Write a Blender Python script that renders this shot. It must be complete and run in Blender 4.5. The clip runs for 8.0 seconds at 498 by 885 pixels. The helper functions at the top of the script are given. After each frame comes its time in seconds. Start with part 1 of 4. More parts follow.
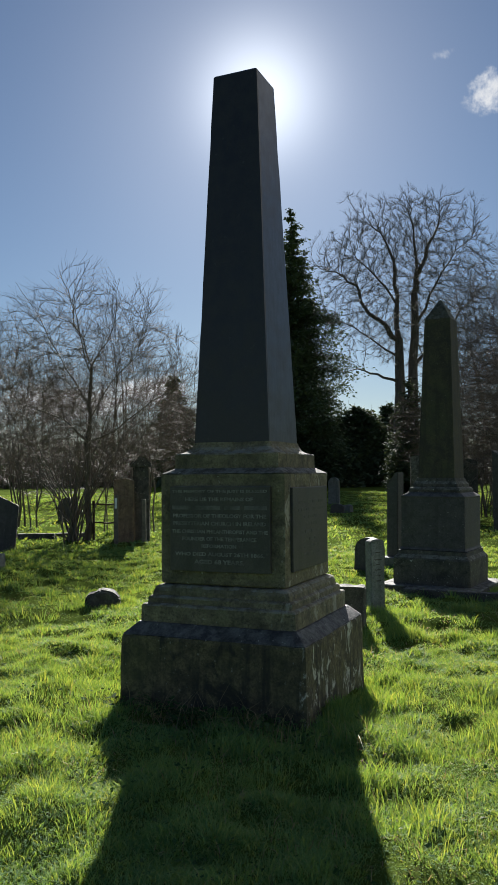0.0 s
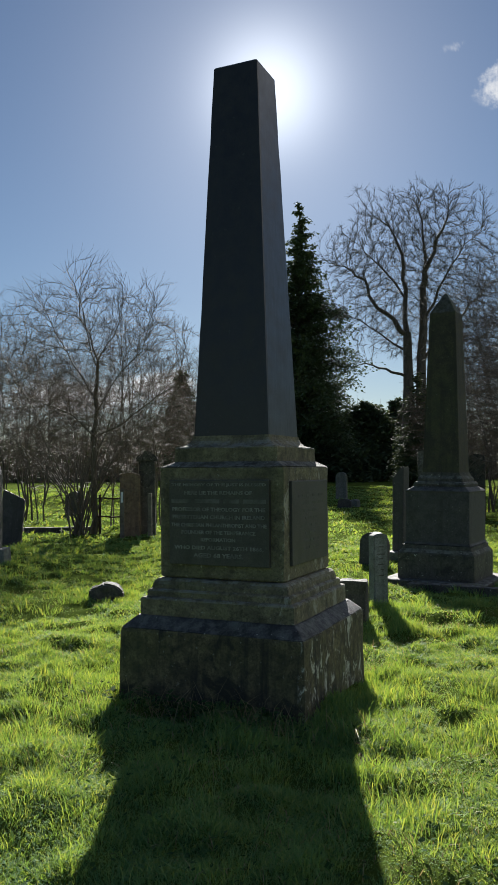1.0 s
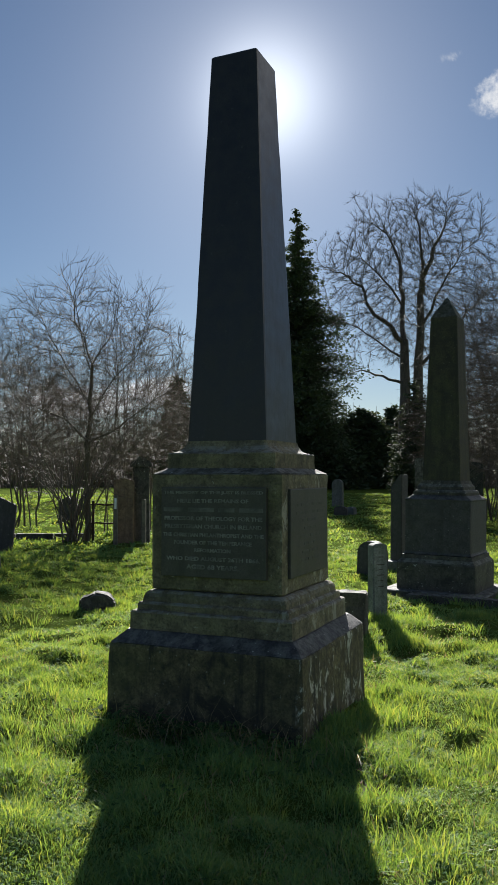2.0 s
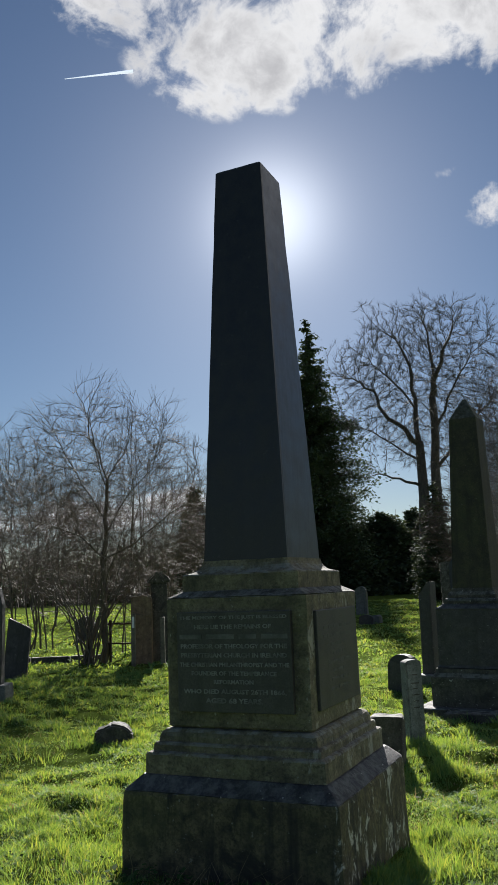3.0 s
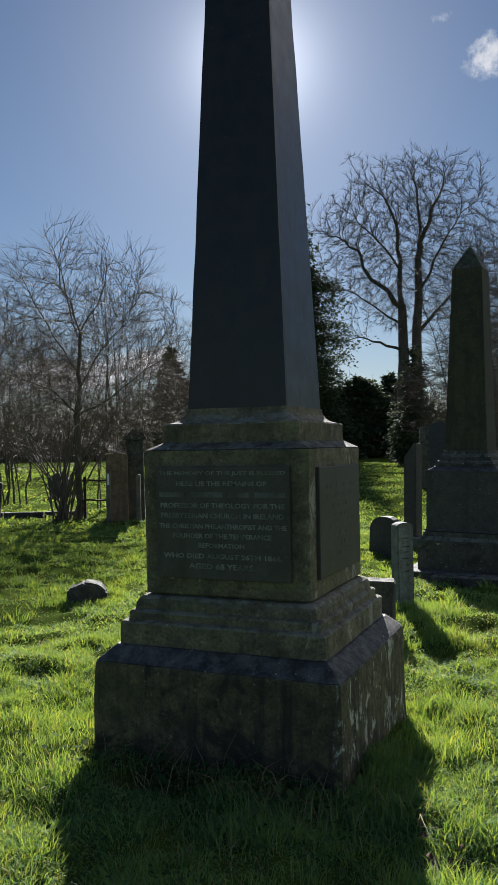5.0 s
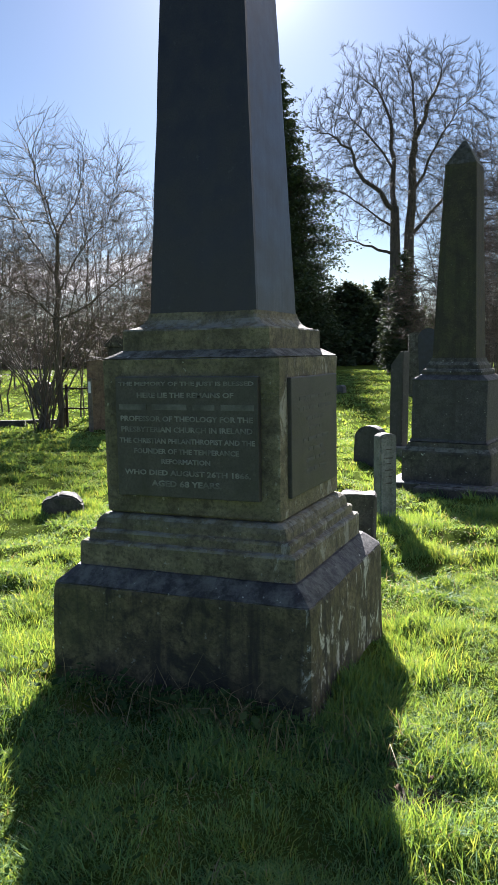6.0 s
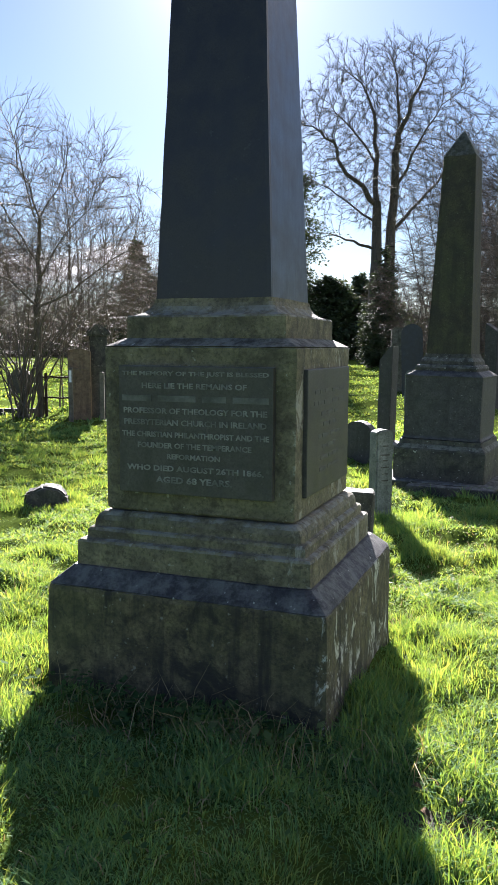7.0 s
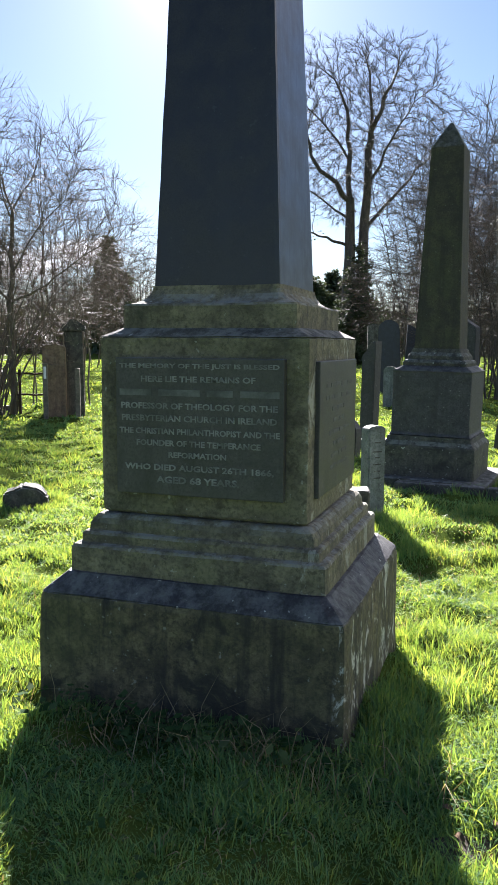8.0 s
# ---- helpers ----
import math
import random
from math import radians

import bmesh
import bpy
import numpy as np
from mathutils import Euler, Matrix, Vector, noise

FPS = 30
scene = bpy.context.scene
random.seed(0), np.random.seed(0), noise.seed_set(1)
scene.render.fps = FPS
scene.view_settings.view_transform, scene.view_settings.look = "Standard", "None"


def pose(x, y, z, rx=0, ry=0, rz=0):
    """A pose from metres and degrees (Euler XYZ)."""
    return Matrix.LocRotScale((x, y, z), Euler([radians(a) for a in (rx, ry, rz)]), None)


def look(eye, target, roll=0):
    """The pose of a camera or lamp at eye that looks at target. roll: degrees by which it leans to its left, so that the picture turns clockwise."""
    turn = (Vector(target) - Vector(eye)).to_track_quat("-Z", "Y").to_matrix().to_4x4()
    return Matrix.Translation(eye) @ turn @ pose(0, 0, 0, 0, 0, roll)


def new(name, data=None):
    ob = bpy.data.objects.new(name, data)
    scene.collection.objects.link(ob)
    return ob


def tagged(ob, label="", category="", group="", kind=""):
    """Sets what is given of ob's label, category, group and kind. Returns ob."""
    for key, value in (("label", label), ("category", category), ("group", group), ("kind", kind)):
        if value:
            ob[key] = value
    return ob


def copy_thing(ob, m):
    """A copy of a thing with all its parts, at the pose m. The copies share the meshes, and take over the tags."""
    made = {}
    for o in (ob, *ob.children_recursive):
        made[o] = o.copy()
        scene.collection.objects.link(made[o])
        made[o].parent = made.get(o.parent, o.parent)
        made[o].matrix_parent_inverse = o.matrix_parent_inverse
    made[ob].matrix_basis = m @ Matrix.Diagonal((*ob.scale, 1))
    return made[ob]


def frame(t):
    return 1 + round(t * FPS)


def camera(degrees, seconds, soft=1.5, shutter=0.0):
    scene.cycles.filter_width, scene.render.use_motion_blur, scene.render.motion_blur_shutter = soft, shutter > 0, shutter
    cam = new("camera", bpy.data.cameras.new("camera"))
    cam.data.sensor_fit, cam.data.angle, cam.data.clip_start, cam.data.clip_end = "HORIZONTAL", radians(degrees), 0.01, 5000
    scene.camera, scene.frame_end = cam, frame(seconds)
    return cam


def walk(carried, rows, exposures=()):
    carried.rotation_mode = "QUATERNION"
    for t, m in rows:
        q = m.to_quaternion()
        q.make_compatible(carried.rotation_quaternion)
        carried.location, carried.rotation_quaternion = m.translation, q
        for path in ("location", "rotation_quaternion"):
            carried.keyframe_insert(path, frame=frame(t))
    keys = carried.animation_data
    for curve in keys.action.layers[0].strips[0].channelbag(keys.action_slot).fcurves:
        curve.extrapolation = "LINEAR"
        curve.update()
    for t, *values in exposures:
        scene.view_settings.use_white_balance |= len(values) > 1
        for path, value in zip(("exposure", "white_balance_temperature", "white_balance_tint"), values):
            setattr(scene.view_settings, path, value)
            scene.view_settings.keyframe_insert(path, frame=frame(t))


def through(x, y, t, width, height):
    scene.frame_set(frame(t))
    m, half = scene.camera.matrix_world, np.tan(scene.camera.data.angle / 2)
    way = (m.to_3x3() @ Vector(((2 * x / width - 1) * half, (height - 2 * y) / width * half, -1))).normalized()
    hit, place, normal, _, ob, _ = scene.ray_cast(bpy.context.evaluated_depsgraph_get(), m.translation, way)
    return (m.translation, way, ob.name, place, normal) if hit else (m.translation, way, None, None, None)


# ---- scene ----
cam = camera(34.3, 8.0)
PATH = [
    (0, (0.121, -0.216, 1.554), (-0.662, 1.622, 1.637), -0.5),
    (0.5, (0.122, -0.205, 1.551), (-0.669, 1.63, 1.631), -0.5),
    (1, (0.171, -0.177, 1.546), (-0.632, 1.653, 1.616), -0.4),
    (2.5, (-0.017, 0.188, 1.563), (-0.805, 2.021, 1.691), 0.3),
    (3, (-0.055, 0.326, 1.623), (-0.87, 2.118, 1.975), -2.2),
    (3.5, (-0.05, 0.606, 1.618), (-0.902, 2.364, 2.045), -4.2),
    (4, (-0.11, 0.721, 1.614), (-0.992, 2.475, 1.995), -3.9),
    (4.5, (-0.343, 0.866, 1.595), (-1.196, 2.659, 1.837), -1.9),
    (5, (-0.45, 0.969, 1.578), (-1.232, 2.809, 1.591), -1.0),
    (6.5, (-0.493, 1.407, 1.584), (-1.241, 3.247, 1.346), -0.5),
    (7, (-0.704, 1.439, 1.571), (-1.404, 3.298, 1.336), 0.3),
    (7.5, (-0.904, 1.529, 1.559), (-1.56, 3.403, 1.321), 0.5),
    (8, (-0.918, 1.597, 1.544), (-1.552, 3.479, 1.302), 0.3),
]
# exposure follows the clip's own metering
EXPO = [(0.0, 1.5, 6150, 10), (1.0, 1.5, 6150, 10), (2.5, 1.5, 6150, 10), (3.0, 1.4, 6150, 11), (3.5, 1.3, 6150, 12), (4.0, 1.3, 6150, 12), (4.5, 1.35, 6100, 12),
        (5.0, 1.4, 6050, 12), (5.2, 1.5, 6050, 12), (6.3, 2.5, 6050, 18), (6.5, 2.55, 6050, 18), (8.0, 2.65, 6050, 18)]
walk(cam, [(t, look(eye, target, roll)) for t, eye, target, roll in PATH], EXPO)

# ---------------------------------------------------------------- light
SUN_AZ, SUN_EL = -22.1, 25.6          # degrees from +y towards +x, and up


def heading(az, el=0.0):
    a, e = radians(az), radians(el)
    return Vector((math.sin(a) * math.cos(e), math.cos(a) * math.cos(e), math.sin(e)))


sun = new("sun", bpy.data.lights.new("sun", "SUN"))
sun.data.energy, sun.data.angle, sun.data.color = 5.0, radians(0.53), (1.0, 0.94, 0.85)
sun.matrix_world = look(heading(SUN_AZ, SUN_EL) * 50, (0, 0, 0))


class Nodes:
    """Short notation for node trees."""

    def __init__(self, tree):
        self.tree = tree
        tree.nodes.clear()

    def add(self, kind, **values):
        n = self.tree.nodes.new(kind)
        for key, value in values.items():
            if key == "op":
                n.operation = value
            elif key == "blend":
                n.data_type, n.blend_type = "RGBA", value
        return n

    def put(self, socket, value):
        if isinstance(value, bpy.types.NodeSocket):
            self.tree.links.new(value, socket)
        elif value is not None:
            if socket.type == "RGBA" and len(value) == 3:
                value = (*value, 1.0)
            socket.default_value = value

    def math(self, op, a, b=None, c=None, clamp=False):
        n = self.add("ShaderNodeMath", op=op)
        n.use_clamp = clamp
        for s, v in zip(n.inputs, (a, b, c)):
            self.put(s, v)
        return n.outputs[0]

    def vec(self, op, a, b=None, out=0):
        n = self.add("ShaderNodeVectorMath", op=op)
        self.put(n.inputs[0], a)
        self.put(n.inputs[1], b)
        return n.outputs[out]

    def mix(self, fac, a, b, blend="MIX"):
        n = self.add("ShaderNodeMix", blend=blend)
        self.put(n.inputs[0], fac)
        self.put(n.inputs[6], a)
        self.put(n.inputs[7], b)
        return n.outputs[2]

    def noise(self, vec, scale, detail=4.0, rough=0.6, warp=0.0):
        n = self.add("ShaderNodeTexNoise")
        self.put(n.inputs["Vector"], vec)
        n.inputs["Scale"].default_value, n.inputs["Detail"].default_value = scale, detail
        n.inputs["Roughness"].default_value, n.inputs["Distortion"].default_value = rough, warp
        return n.outputs[0]

    def ramp(self, fac, *stops):
        n = self.add("ShaderNodeValToRGB")
        self.put(n.inputs[0], fac)
        e = n.color_ramp.elements
        while len(e) < len(stops):
            e.new(0.5)
        for el, (at, c) in zip(e, stops):
            el.position = at
            el.color = (*c, 1.0) if isinstance(c, tuple) else (c, c, c, 1.0)
        return n.outputs[0]

    def step(self, v, low, high, to0=0.0, to1=1.0):
        n = self.add("ShaderNodeMapRange")
        n.interpolation_type = "SMOOTHSTEP"
        self.put(n.inputs[0], v)
        for s, x in zip(list(n.inputs)[1:5], (low, high, to0, to1)):
            self.put(s, x)
        return n.outputs[0]

    def stretch(self, vec, sx, sy, sz):
        return self.vec("MULTIPLY", vec, (sx, sy, sz))


# the sky: clear blue, a bank of broken cloud over the sun and low cloud over the horizon
world = bpy.data.worlds.new("world")
scene.world = world
world.use_nodes = True
W = Nodes(world.node_tree)
sky = W.add("ShaderNodeTexSky")
sky.sky_type, sky.sun_disc = "NISHITA", False
sky.sun_elevation, sky.sun_rotation = radians(SUN_EL), radians(SUN_AZ)
sky.dust_density, sky.air_density, sky.ozone_density = 0.15, 1.0, 3.0
way = W.add("ShaderNodeTexCoord").outputs["Generated"]
# azimuth, elevation, half-width and half-height in degrees of each cloud
CLOUDS = [(-30.5, 40.6, 6.5, 3.6), (-26.3, 36.6, 4.4, 3.7), (-21.5, 35.2, 2.3, 2.5), (-33, 43, 7, 4), (-18.3, 37.8, 2.6, 2.3), (-12, 36.8, 6.5, 3.3), (-5, 37.6, 5.0, 4.0), (-19.5, 42.5, 4.0, 2.6),
          (-5.9, 25.3, 1.7, 1.6), (-9.0, 27.3, 1.0, 0.6), (-47.5, 12.6, 5.5, 1.8), (-36, 5.0, 7, 1.3), (-29, 6.0, 4, 1.1),
          # clouds past the view: invented, the right-hand ones added to brighten right-facing stone
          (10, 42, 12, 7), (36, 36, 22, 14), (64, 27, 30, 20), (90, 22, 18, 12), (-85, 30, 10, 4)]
field = None
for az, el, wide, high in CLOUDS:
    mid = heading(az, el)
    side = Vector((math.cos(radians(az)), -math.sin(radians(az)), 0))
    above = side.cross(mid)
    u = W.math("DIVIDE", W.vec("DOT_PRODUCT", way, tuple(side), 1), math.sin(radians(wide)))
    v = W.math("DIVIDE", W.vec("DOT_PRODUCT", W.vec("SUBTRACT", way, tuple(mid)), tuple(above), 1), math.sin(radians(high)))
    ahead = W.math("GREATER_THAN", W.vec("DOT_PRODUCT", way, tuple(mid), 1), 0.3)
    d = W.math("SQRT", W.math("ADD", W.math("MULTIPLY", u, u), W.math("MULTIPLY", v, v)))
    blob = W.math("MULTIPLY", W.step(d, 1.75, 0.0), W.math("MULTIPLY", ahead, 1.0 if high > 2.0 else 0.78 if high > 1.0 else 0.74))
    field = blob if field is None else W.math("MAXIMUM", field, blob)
puff = W.noise(way, 8.5, 10.0, 0.64, 0.5)
wisp = W.math("ADD", W.math("MULTIPLY", W.math("SUBTRACT", puff, 0.5), 2.5), W.math("MULTIPLY", W.math("SUBTRACT", W.noise(way, 48.0, 6.0, 0.6, 0.5), 0.5), 0.7))
density = W.math("ADD", W.math("MULTIPLY", field, 0.92), W.math("MULTIPLY", wisp, W.step(field, 0.0, 0.3)))
cover = W.step(density, 0.22, 0.74)
core = W.step(W.math("ADD", density, W.math("MULTIPLY", W.math("SUBTRACT", W.noise(way, 11.0, 3.0), 0.5), 1.4)), 0.45, 1.35)
back1, back2, blend = W.add("ShaderNodeBackground"), W.add("ShaderNodeBackground"), W.add("ShaderNodeMixShader")
# the bright ring of haze close round the sun
toward = W.math("MAXIMUM", W.vec("DOT_PRODUCT", way, tuple(heading(SUN_AZ, SUN_EL)), 1), 0.0)
haze = W.math("ADD", W.math("MULTIPLY", W.math("POWER", toward, 520.0), 11.0), W.math("MULTIPLY", W.math("POWER", toward, 70.0), 2.2))
W.put(back1.inputs[0], W.mix(1.0, sky.outputs[0], W.mix(1.0, (1.0, 0.99, 0.96), haze, "MULTIPLY"), "ADD"))
back1.inputs[1].default_value = 0.022
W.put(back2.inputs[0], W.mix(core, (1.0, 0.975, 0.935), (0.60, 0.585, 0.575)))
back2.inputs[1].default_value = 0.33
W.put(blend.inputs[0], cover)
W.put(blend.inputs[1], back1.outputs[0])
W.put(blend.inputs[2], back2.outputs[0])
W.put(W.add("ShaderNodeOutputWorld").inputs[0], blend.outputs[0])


# ---------------------------------------------------------------- materials
def material(name):
    m = bpy.data.materials.new(name)
    m.use_nodes = True
    n = Nodes(m.node_tree)
    out, bsdf = n.add("ShaderNodeOutputMaterial"), n.add("ShaderNodeBsdfPrincipled")
    n.put(out.inputs[0], bsdf.outputs[0])
    return m, n, bsdf, out


def relief(n, bsdf, height, strength, distance):
    b = n.add("ShaderNodeBump")
    b.inputs["Strength"].default_value, b.inputs["Distance"].default_value = strength, distance
    n.put(b.inputs["Height"], height)
    n.put(bsdf.inputs["Normal"], b.outputs[0])


def stone(name, pale, dark, green=0.3, soot=0.5, lichen=0.2, streak=0.4, rough=0.9, grain=60.0, bump=0.5, side_lichen=0.0, dust=0.5, side_from=0.60):
    """Weathered stone: two tones, fine grain, soot, algae, run-down streaks and lichen spots."""
    m, n, bsdf, _ = material(name)
    co = n.add("ShaderNodeTexCoord").outputs["Object"]
    big, mid, fine = n.noise(co, 2.3, 5), n.noise(co, 9.0, 6, 0.65), n.noise(co, grain, 5, 0.7)
    col = n.mix(n.step(mid, 0.32, 0.68), dark, pale)
    col = n.mix(n.math("MULTIPLY", n.step(fine, 0.42, 0.66), 0.6), col, tuple(c * 0.5 for c in dark))
    if bump > 0.3:
        pits = n.step(n.noise(co, 24.0, 5, 0.75, 0.4), 0.54, 0.64)
        col = n.mix(n.math("MULTIPLY", pits, 0.55), col, tuple(c * 0.4 for c in dark))
    col = n.mix(n.math("MULTIPLY", n.step(big, 0.45, 0.66), green), col, (0.075, 0.085, 0.03))
    runs = n.noise(n.stretch(co, 9.0, 9.0, 0.7), 1.0, 5, 0.6)
    col = n.mix(n.math("MULTIPLY", n.step(runs, 0.48, 0.66), streak), col, (0.022, 0.02, 0.018))
    col = n.mix(n.math("MULTIPLY", n.step(n.noise(co, 4.1, 6, 0.7, 0.6), 0.50, 0.64), soot), col, (0.018, 0.017, 0.016))
    spots = n.step(n.noise(co, 34.0, 3, 0.5), 0.68, 0.73)
    col = n.mix(n.math("MULTIPLY", spots, lichen), col, (0.50, 0.50, 0.44))
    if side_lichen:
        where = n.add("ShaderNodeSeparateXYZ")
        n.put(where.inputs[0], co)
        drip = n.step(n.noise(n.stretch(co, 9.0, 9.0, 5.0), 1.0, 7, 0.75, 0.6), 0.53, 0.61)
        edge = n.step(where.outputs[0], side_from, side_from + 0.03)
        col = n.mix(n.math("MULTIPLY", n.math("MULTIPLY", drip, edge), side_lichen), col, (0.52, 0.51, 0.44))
    if dust:
        facing = n.add("ShaderNodeSeparateXYZ")
        n.put(facing.inputs[0], n.add("ShaderNodeNewGeometry").outputs["Normal"])
        growth = n.math("MULTIPLY", n.step(facing.outputs[2], 0.25, 0.75), n.step(n.noise(co, 13.0, 6, 0.7), 0.40, 0.62))
        col = n.mix(n.math("MULTIPLY", growth, dust), col, (0.30, 0.30, 0.27))
    n.put(bsdf.inputs["Base Color"], col)
    n.put(bsdf.inputs["Roughness"], n.step(mid, 0.2, 0.8, rough - 0.12, min(1.0, rough + 0.05)))
    relief(n, bsdf, n.math("ADD", n.math("MULTIPLY", fine, 0.9), n.math("MULTIPLY", mid, 0.8)), bump, 0.014)
    return m


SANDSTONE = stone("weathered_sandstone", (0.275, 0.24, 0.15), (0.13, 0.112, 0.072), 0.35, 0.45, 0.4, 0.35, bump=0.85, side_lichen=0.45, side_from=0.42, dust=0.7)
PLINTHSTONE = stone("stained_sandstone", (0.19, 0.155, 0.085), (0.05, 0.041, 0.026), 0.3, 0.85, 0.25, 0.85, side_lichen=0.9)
SHAFTSTONE = stone("dark_shaft_stone", (0.024, 0.0205, 0.0195), (0.012, 0.0102, 0.0098), 0.0, 0.12, 0.03, 0.3, 0.40, 130.0, 0.05)
SLATE = stone("grey_green_slate", (0.085, 0.077, 0.068), (0.046, 0.042, 0.038), 0.08, 0.35, 0.05, 0.3, 0.6, 110.0, 0.15)
OBELISKSTONE = stone("mossy_dark_stone", (0.072, 0.062, 0.038), (0.034, 0.03, 0.022), 0.3, 0.45, 0.1, 0.5, 0.88, 60.0, 0.2)
SOOTSTONE = stone("sooty_stone", (0.12, 0.11, 0.09), (0.05, 0.045, 0.04), 0.2, 0.7, 0.7, 0.5)
BLACKTOP = stone("black_weathering_slope", (0.062, 0.06, 0.07), (0.016, 0.015, 0.02), 0.1, 0.6, 0.9, 0.5, 0.7, dust=0.3)
GREYSTONE = stone("pale_grey_stone", (0.25, 0.26, 0.25), (0.14, 0.145, 0.135), 0.3, 0.25, 0.5, 0.3)
DARKSTONE = stone("dark_headstone", (0.08, 0.074, 0.076), (0.04, 0.037, 0.039), 0.1, 0.4, 0.3, 0.4, 0.7, dust=0.2)
BLUESTONE = stone("blue_black_headstone", (0.035, 0.04, 0.06), (0.02, 0.022, 0.032), 0.0, 0.2, 0.1, 0.2, 0.45, 120, 0.08)
REDSTONE = stone("brown_sandstone", (0.33, 0.225, 0.14), (0.19, 0.12, 0.075), 0.2, 0.35, 0.15, 0.3)
LICHENSTONE = stone("lichen_covered_stone", (0.30, 0.29, 0.24), (0.12, 0.11, 0.09), 0.3, 0.45, 1.0, 0.5)


def plain(name, a, b, scale=8.0, rough=0.8, metal=0.0, bump=0.2):
    m, n, bsdf, _ = material(name)
    co = n.add("ShaderNodeTexCoord").outputs["Object"]
    f = n.noise(co, scale, 6, 0.65)
    n.put(bsdf.inputs["Base Color"], n.mix(n.step(f, 0.3, 0.7), a, b))
    bsdf.inputs["Roughness"].default_value, bsdf.inputs["Metallic"].default_value = rough, metal
    relief(n, bsdf, f, bump, 0.01)
    return m


LETTERING = plain("worn_lead_letter", (0.27, 0.265, 0.245), (0.09, 0.089, 0.08), 14.0, 0.65)
FAINT = plain("faint_letter", (0.10, 0.10, 0.088), (0.052, 0.052, 0.045), 14.0, 0.8)
WORN = plain("rubbed_letter", (0.17, 0.168, 0.155), (0.06, 0.06, 0.053), 11.0, 0.75)
IRON = plain("rusty_iron", (0.03, 0.026, 0.024), (0.07, 0.04, 0.025), 30.0, 0.75, 0.4)
WOODPOST = plain("weathered_wood", (0.19, 0.16, 0.12), (0.09, 0.075, 0.055), 14.0, 0.85)
SOIL = plain("dark_soil", (0.035, 0.027, 0.02), (0.06, 0.045, 0.03), 40.0, 0.95, 0.0, 0.8)
DEADLEAF = plain("dead_leaf_brown", (0.13, 0.075, 0.038), (0.07, 0.04, 0.022), 30.0, 1.0)
WHITEPAINT = plain("white_paint", (0.80, 0.80, 0.78), (0.68, 0.68, 0.64), 20.0, 0.5)


def bark(name, a, b, scale):
    m, n, bsdf, _ = material(name)
    co = n.add("ShaderNodeTexCoord").outputs["Object"]
    f = n.noise(n.stretch(co, 1.0, 1.0, 0.25), scale, 6, 0.7)
    n.put(bsdf.inputs["Base Color"], n.mix(n.step(f, 0.3, 0.7), a, b))
    bsdf.inputs["Roughness"].default_value = 0.72
    relief(n, bsdf, f, 0.6, 0.03)
    return m


BARK = bark("grey_bark", (0.10, 0.085, 0.07), (0.04, 0.033, 0.028), 9.0)
TWIG = bark("brown_twig", (0.165, 0.118, 0.088), (0.085, 0.058, 0.045), 5.0)
HAZELBARK = bark("smooth_grey_brown_bark", (0.14, 0.115, 0.085), (0.06, 0.05, 0.04), 14.0)


def leafy(name, stops, through, rough=0.5, patch=1.4, tint=(1.1, 1.0, 0.6), gloss=0.12):
    """Leaves or blades that let light through; the hue varies from blade to blade and patch to patch."""
    m, n, bsdf, out = material(name)
    co = n.add("ShaderNodeTexCoord").outputs["Object"]
    rnd = n.add("ShaderNodeNewGeometry").outputs["Random Per Island"]
    hue = n.math("ADD", n.math("MULTIPLY", rnd, 0.62), n.math("MULTIPLY", n.noise(co, patch, 4, 0.6), 0.42))
    col = n.ramp(hue, *stops)
    n.put(bsdf.inputs["Base Color"], col)
    bsdf.inputs["Roughness"].default_value = rough
    bsdf.inputs["Specular IOR Level"].default_value = gloss
    glow, mixed = n.add("ShaderNodeBsdfTranslucent"), n.add("ShaderNodeMixShader")
    n.put(glow.inputs[0], n.mix(1.0, col, tint, "MULTIPLY"))
    mixed.inputs[0].default_value = through
    n.put(mixed.inputs[1], bsdf.outputs[0])
    n.put(mixed.inputs[2], glow.outputs[0])
    n.put(out.inputs[0], mixed.outputs[0])
    return m


GRASS = leafy("grass_blade", ((0.05, (0.06, 0.16, 0.085)), (0.38, (0.105, 0.26, 0.12)), (0.68, (0.175, 0.34, 0.15)), (0.88, (0.25, 0.37, 0.17)), (0.99, (0.36, 0.38, 0.21))), 0.53, 0.65, 1.1, (1.70, 1.06, 0.24), 0.2)
NEEDLE = leafy("conifer_spray", ((0.1, (0.05, 0.075, 0.045)), (0.6, (0.08, 0.11, 0.065)), (0.95, (0.12, 0.14, 0.085))), 0.12, 0.8)
IVYLEAF = leafy("ivy_leaf", ((0.1, (0.02, 0.05, 0.015)), (0.6, (0.045, 0.09, 0.03)), (0.95, (0.09, 0.12, 0.05))), 0.2, 1.0)
STRAW = leafy("dry_stalk", ((0.1, (0.22, 0.17, 0.09)), (0.9, (0.38, 0.31, 0.19))), 0.25)

TURF, n, bsdf, _ = material("turf")
co = n.add("ShaderNodeTexCoord").outputs["Object"]
col = n.ramp(n.noise(co, 1.3, 6, 0.65), (0.25, (0.04, 0.062, 0.014)), (0.5, (0.07, 0.105, 0.02)), (0.75, (0.105, 0.135, 0.03)))
col = n.mix(n.math("MULTIPLY", n.step(n.noise(co, 7.0, 5, 0.7), 0.52, 0.66), 0.6), col, (0.05, 0.04, 0.022))
col = n.mix(n.math("MULTIPLY", n.step(n.noise(co, 55.0, 3, 0.7), 0.45, 0.7), 0.4), col, (0.13, 0.16, 0.035))
n.put(bsdf.inputs["Base Color"], col)
bsdf.inputs["Roughness"].default_value = 1.0
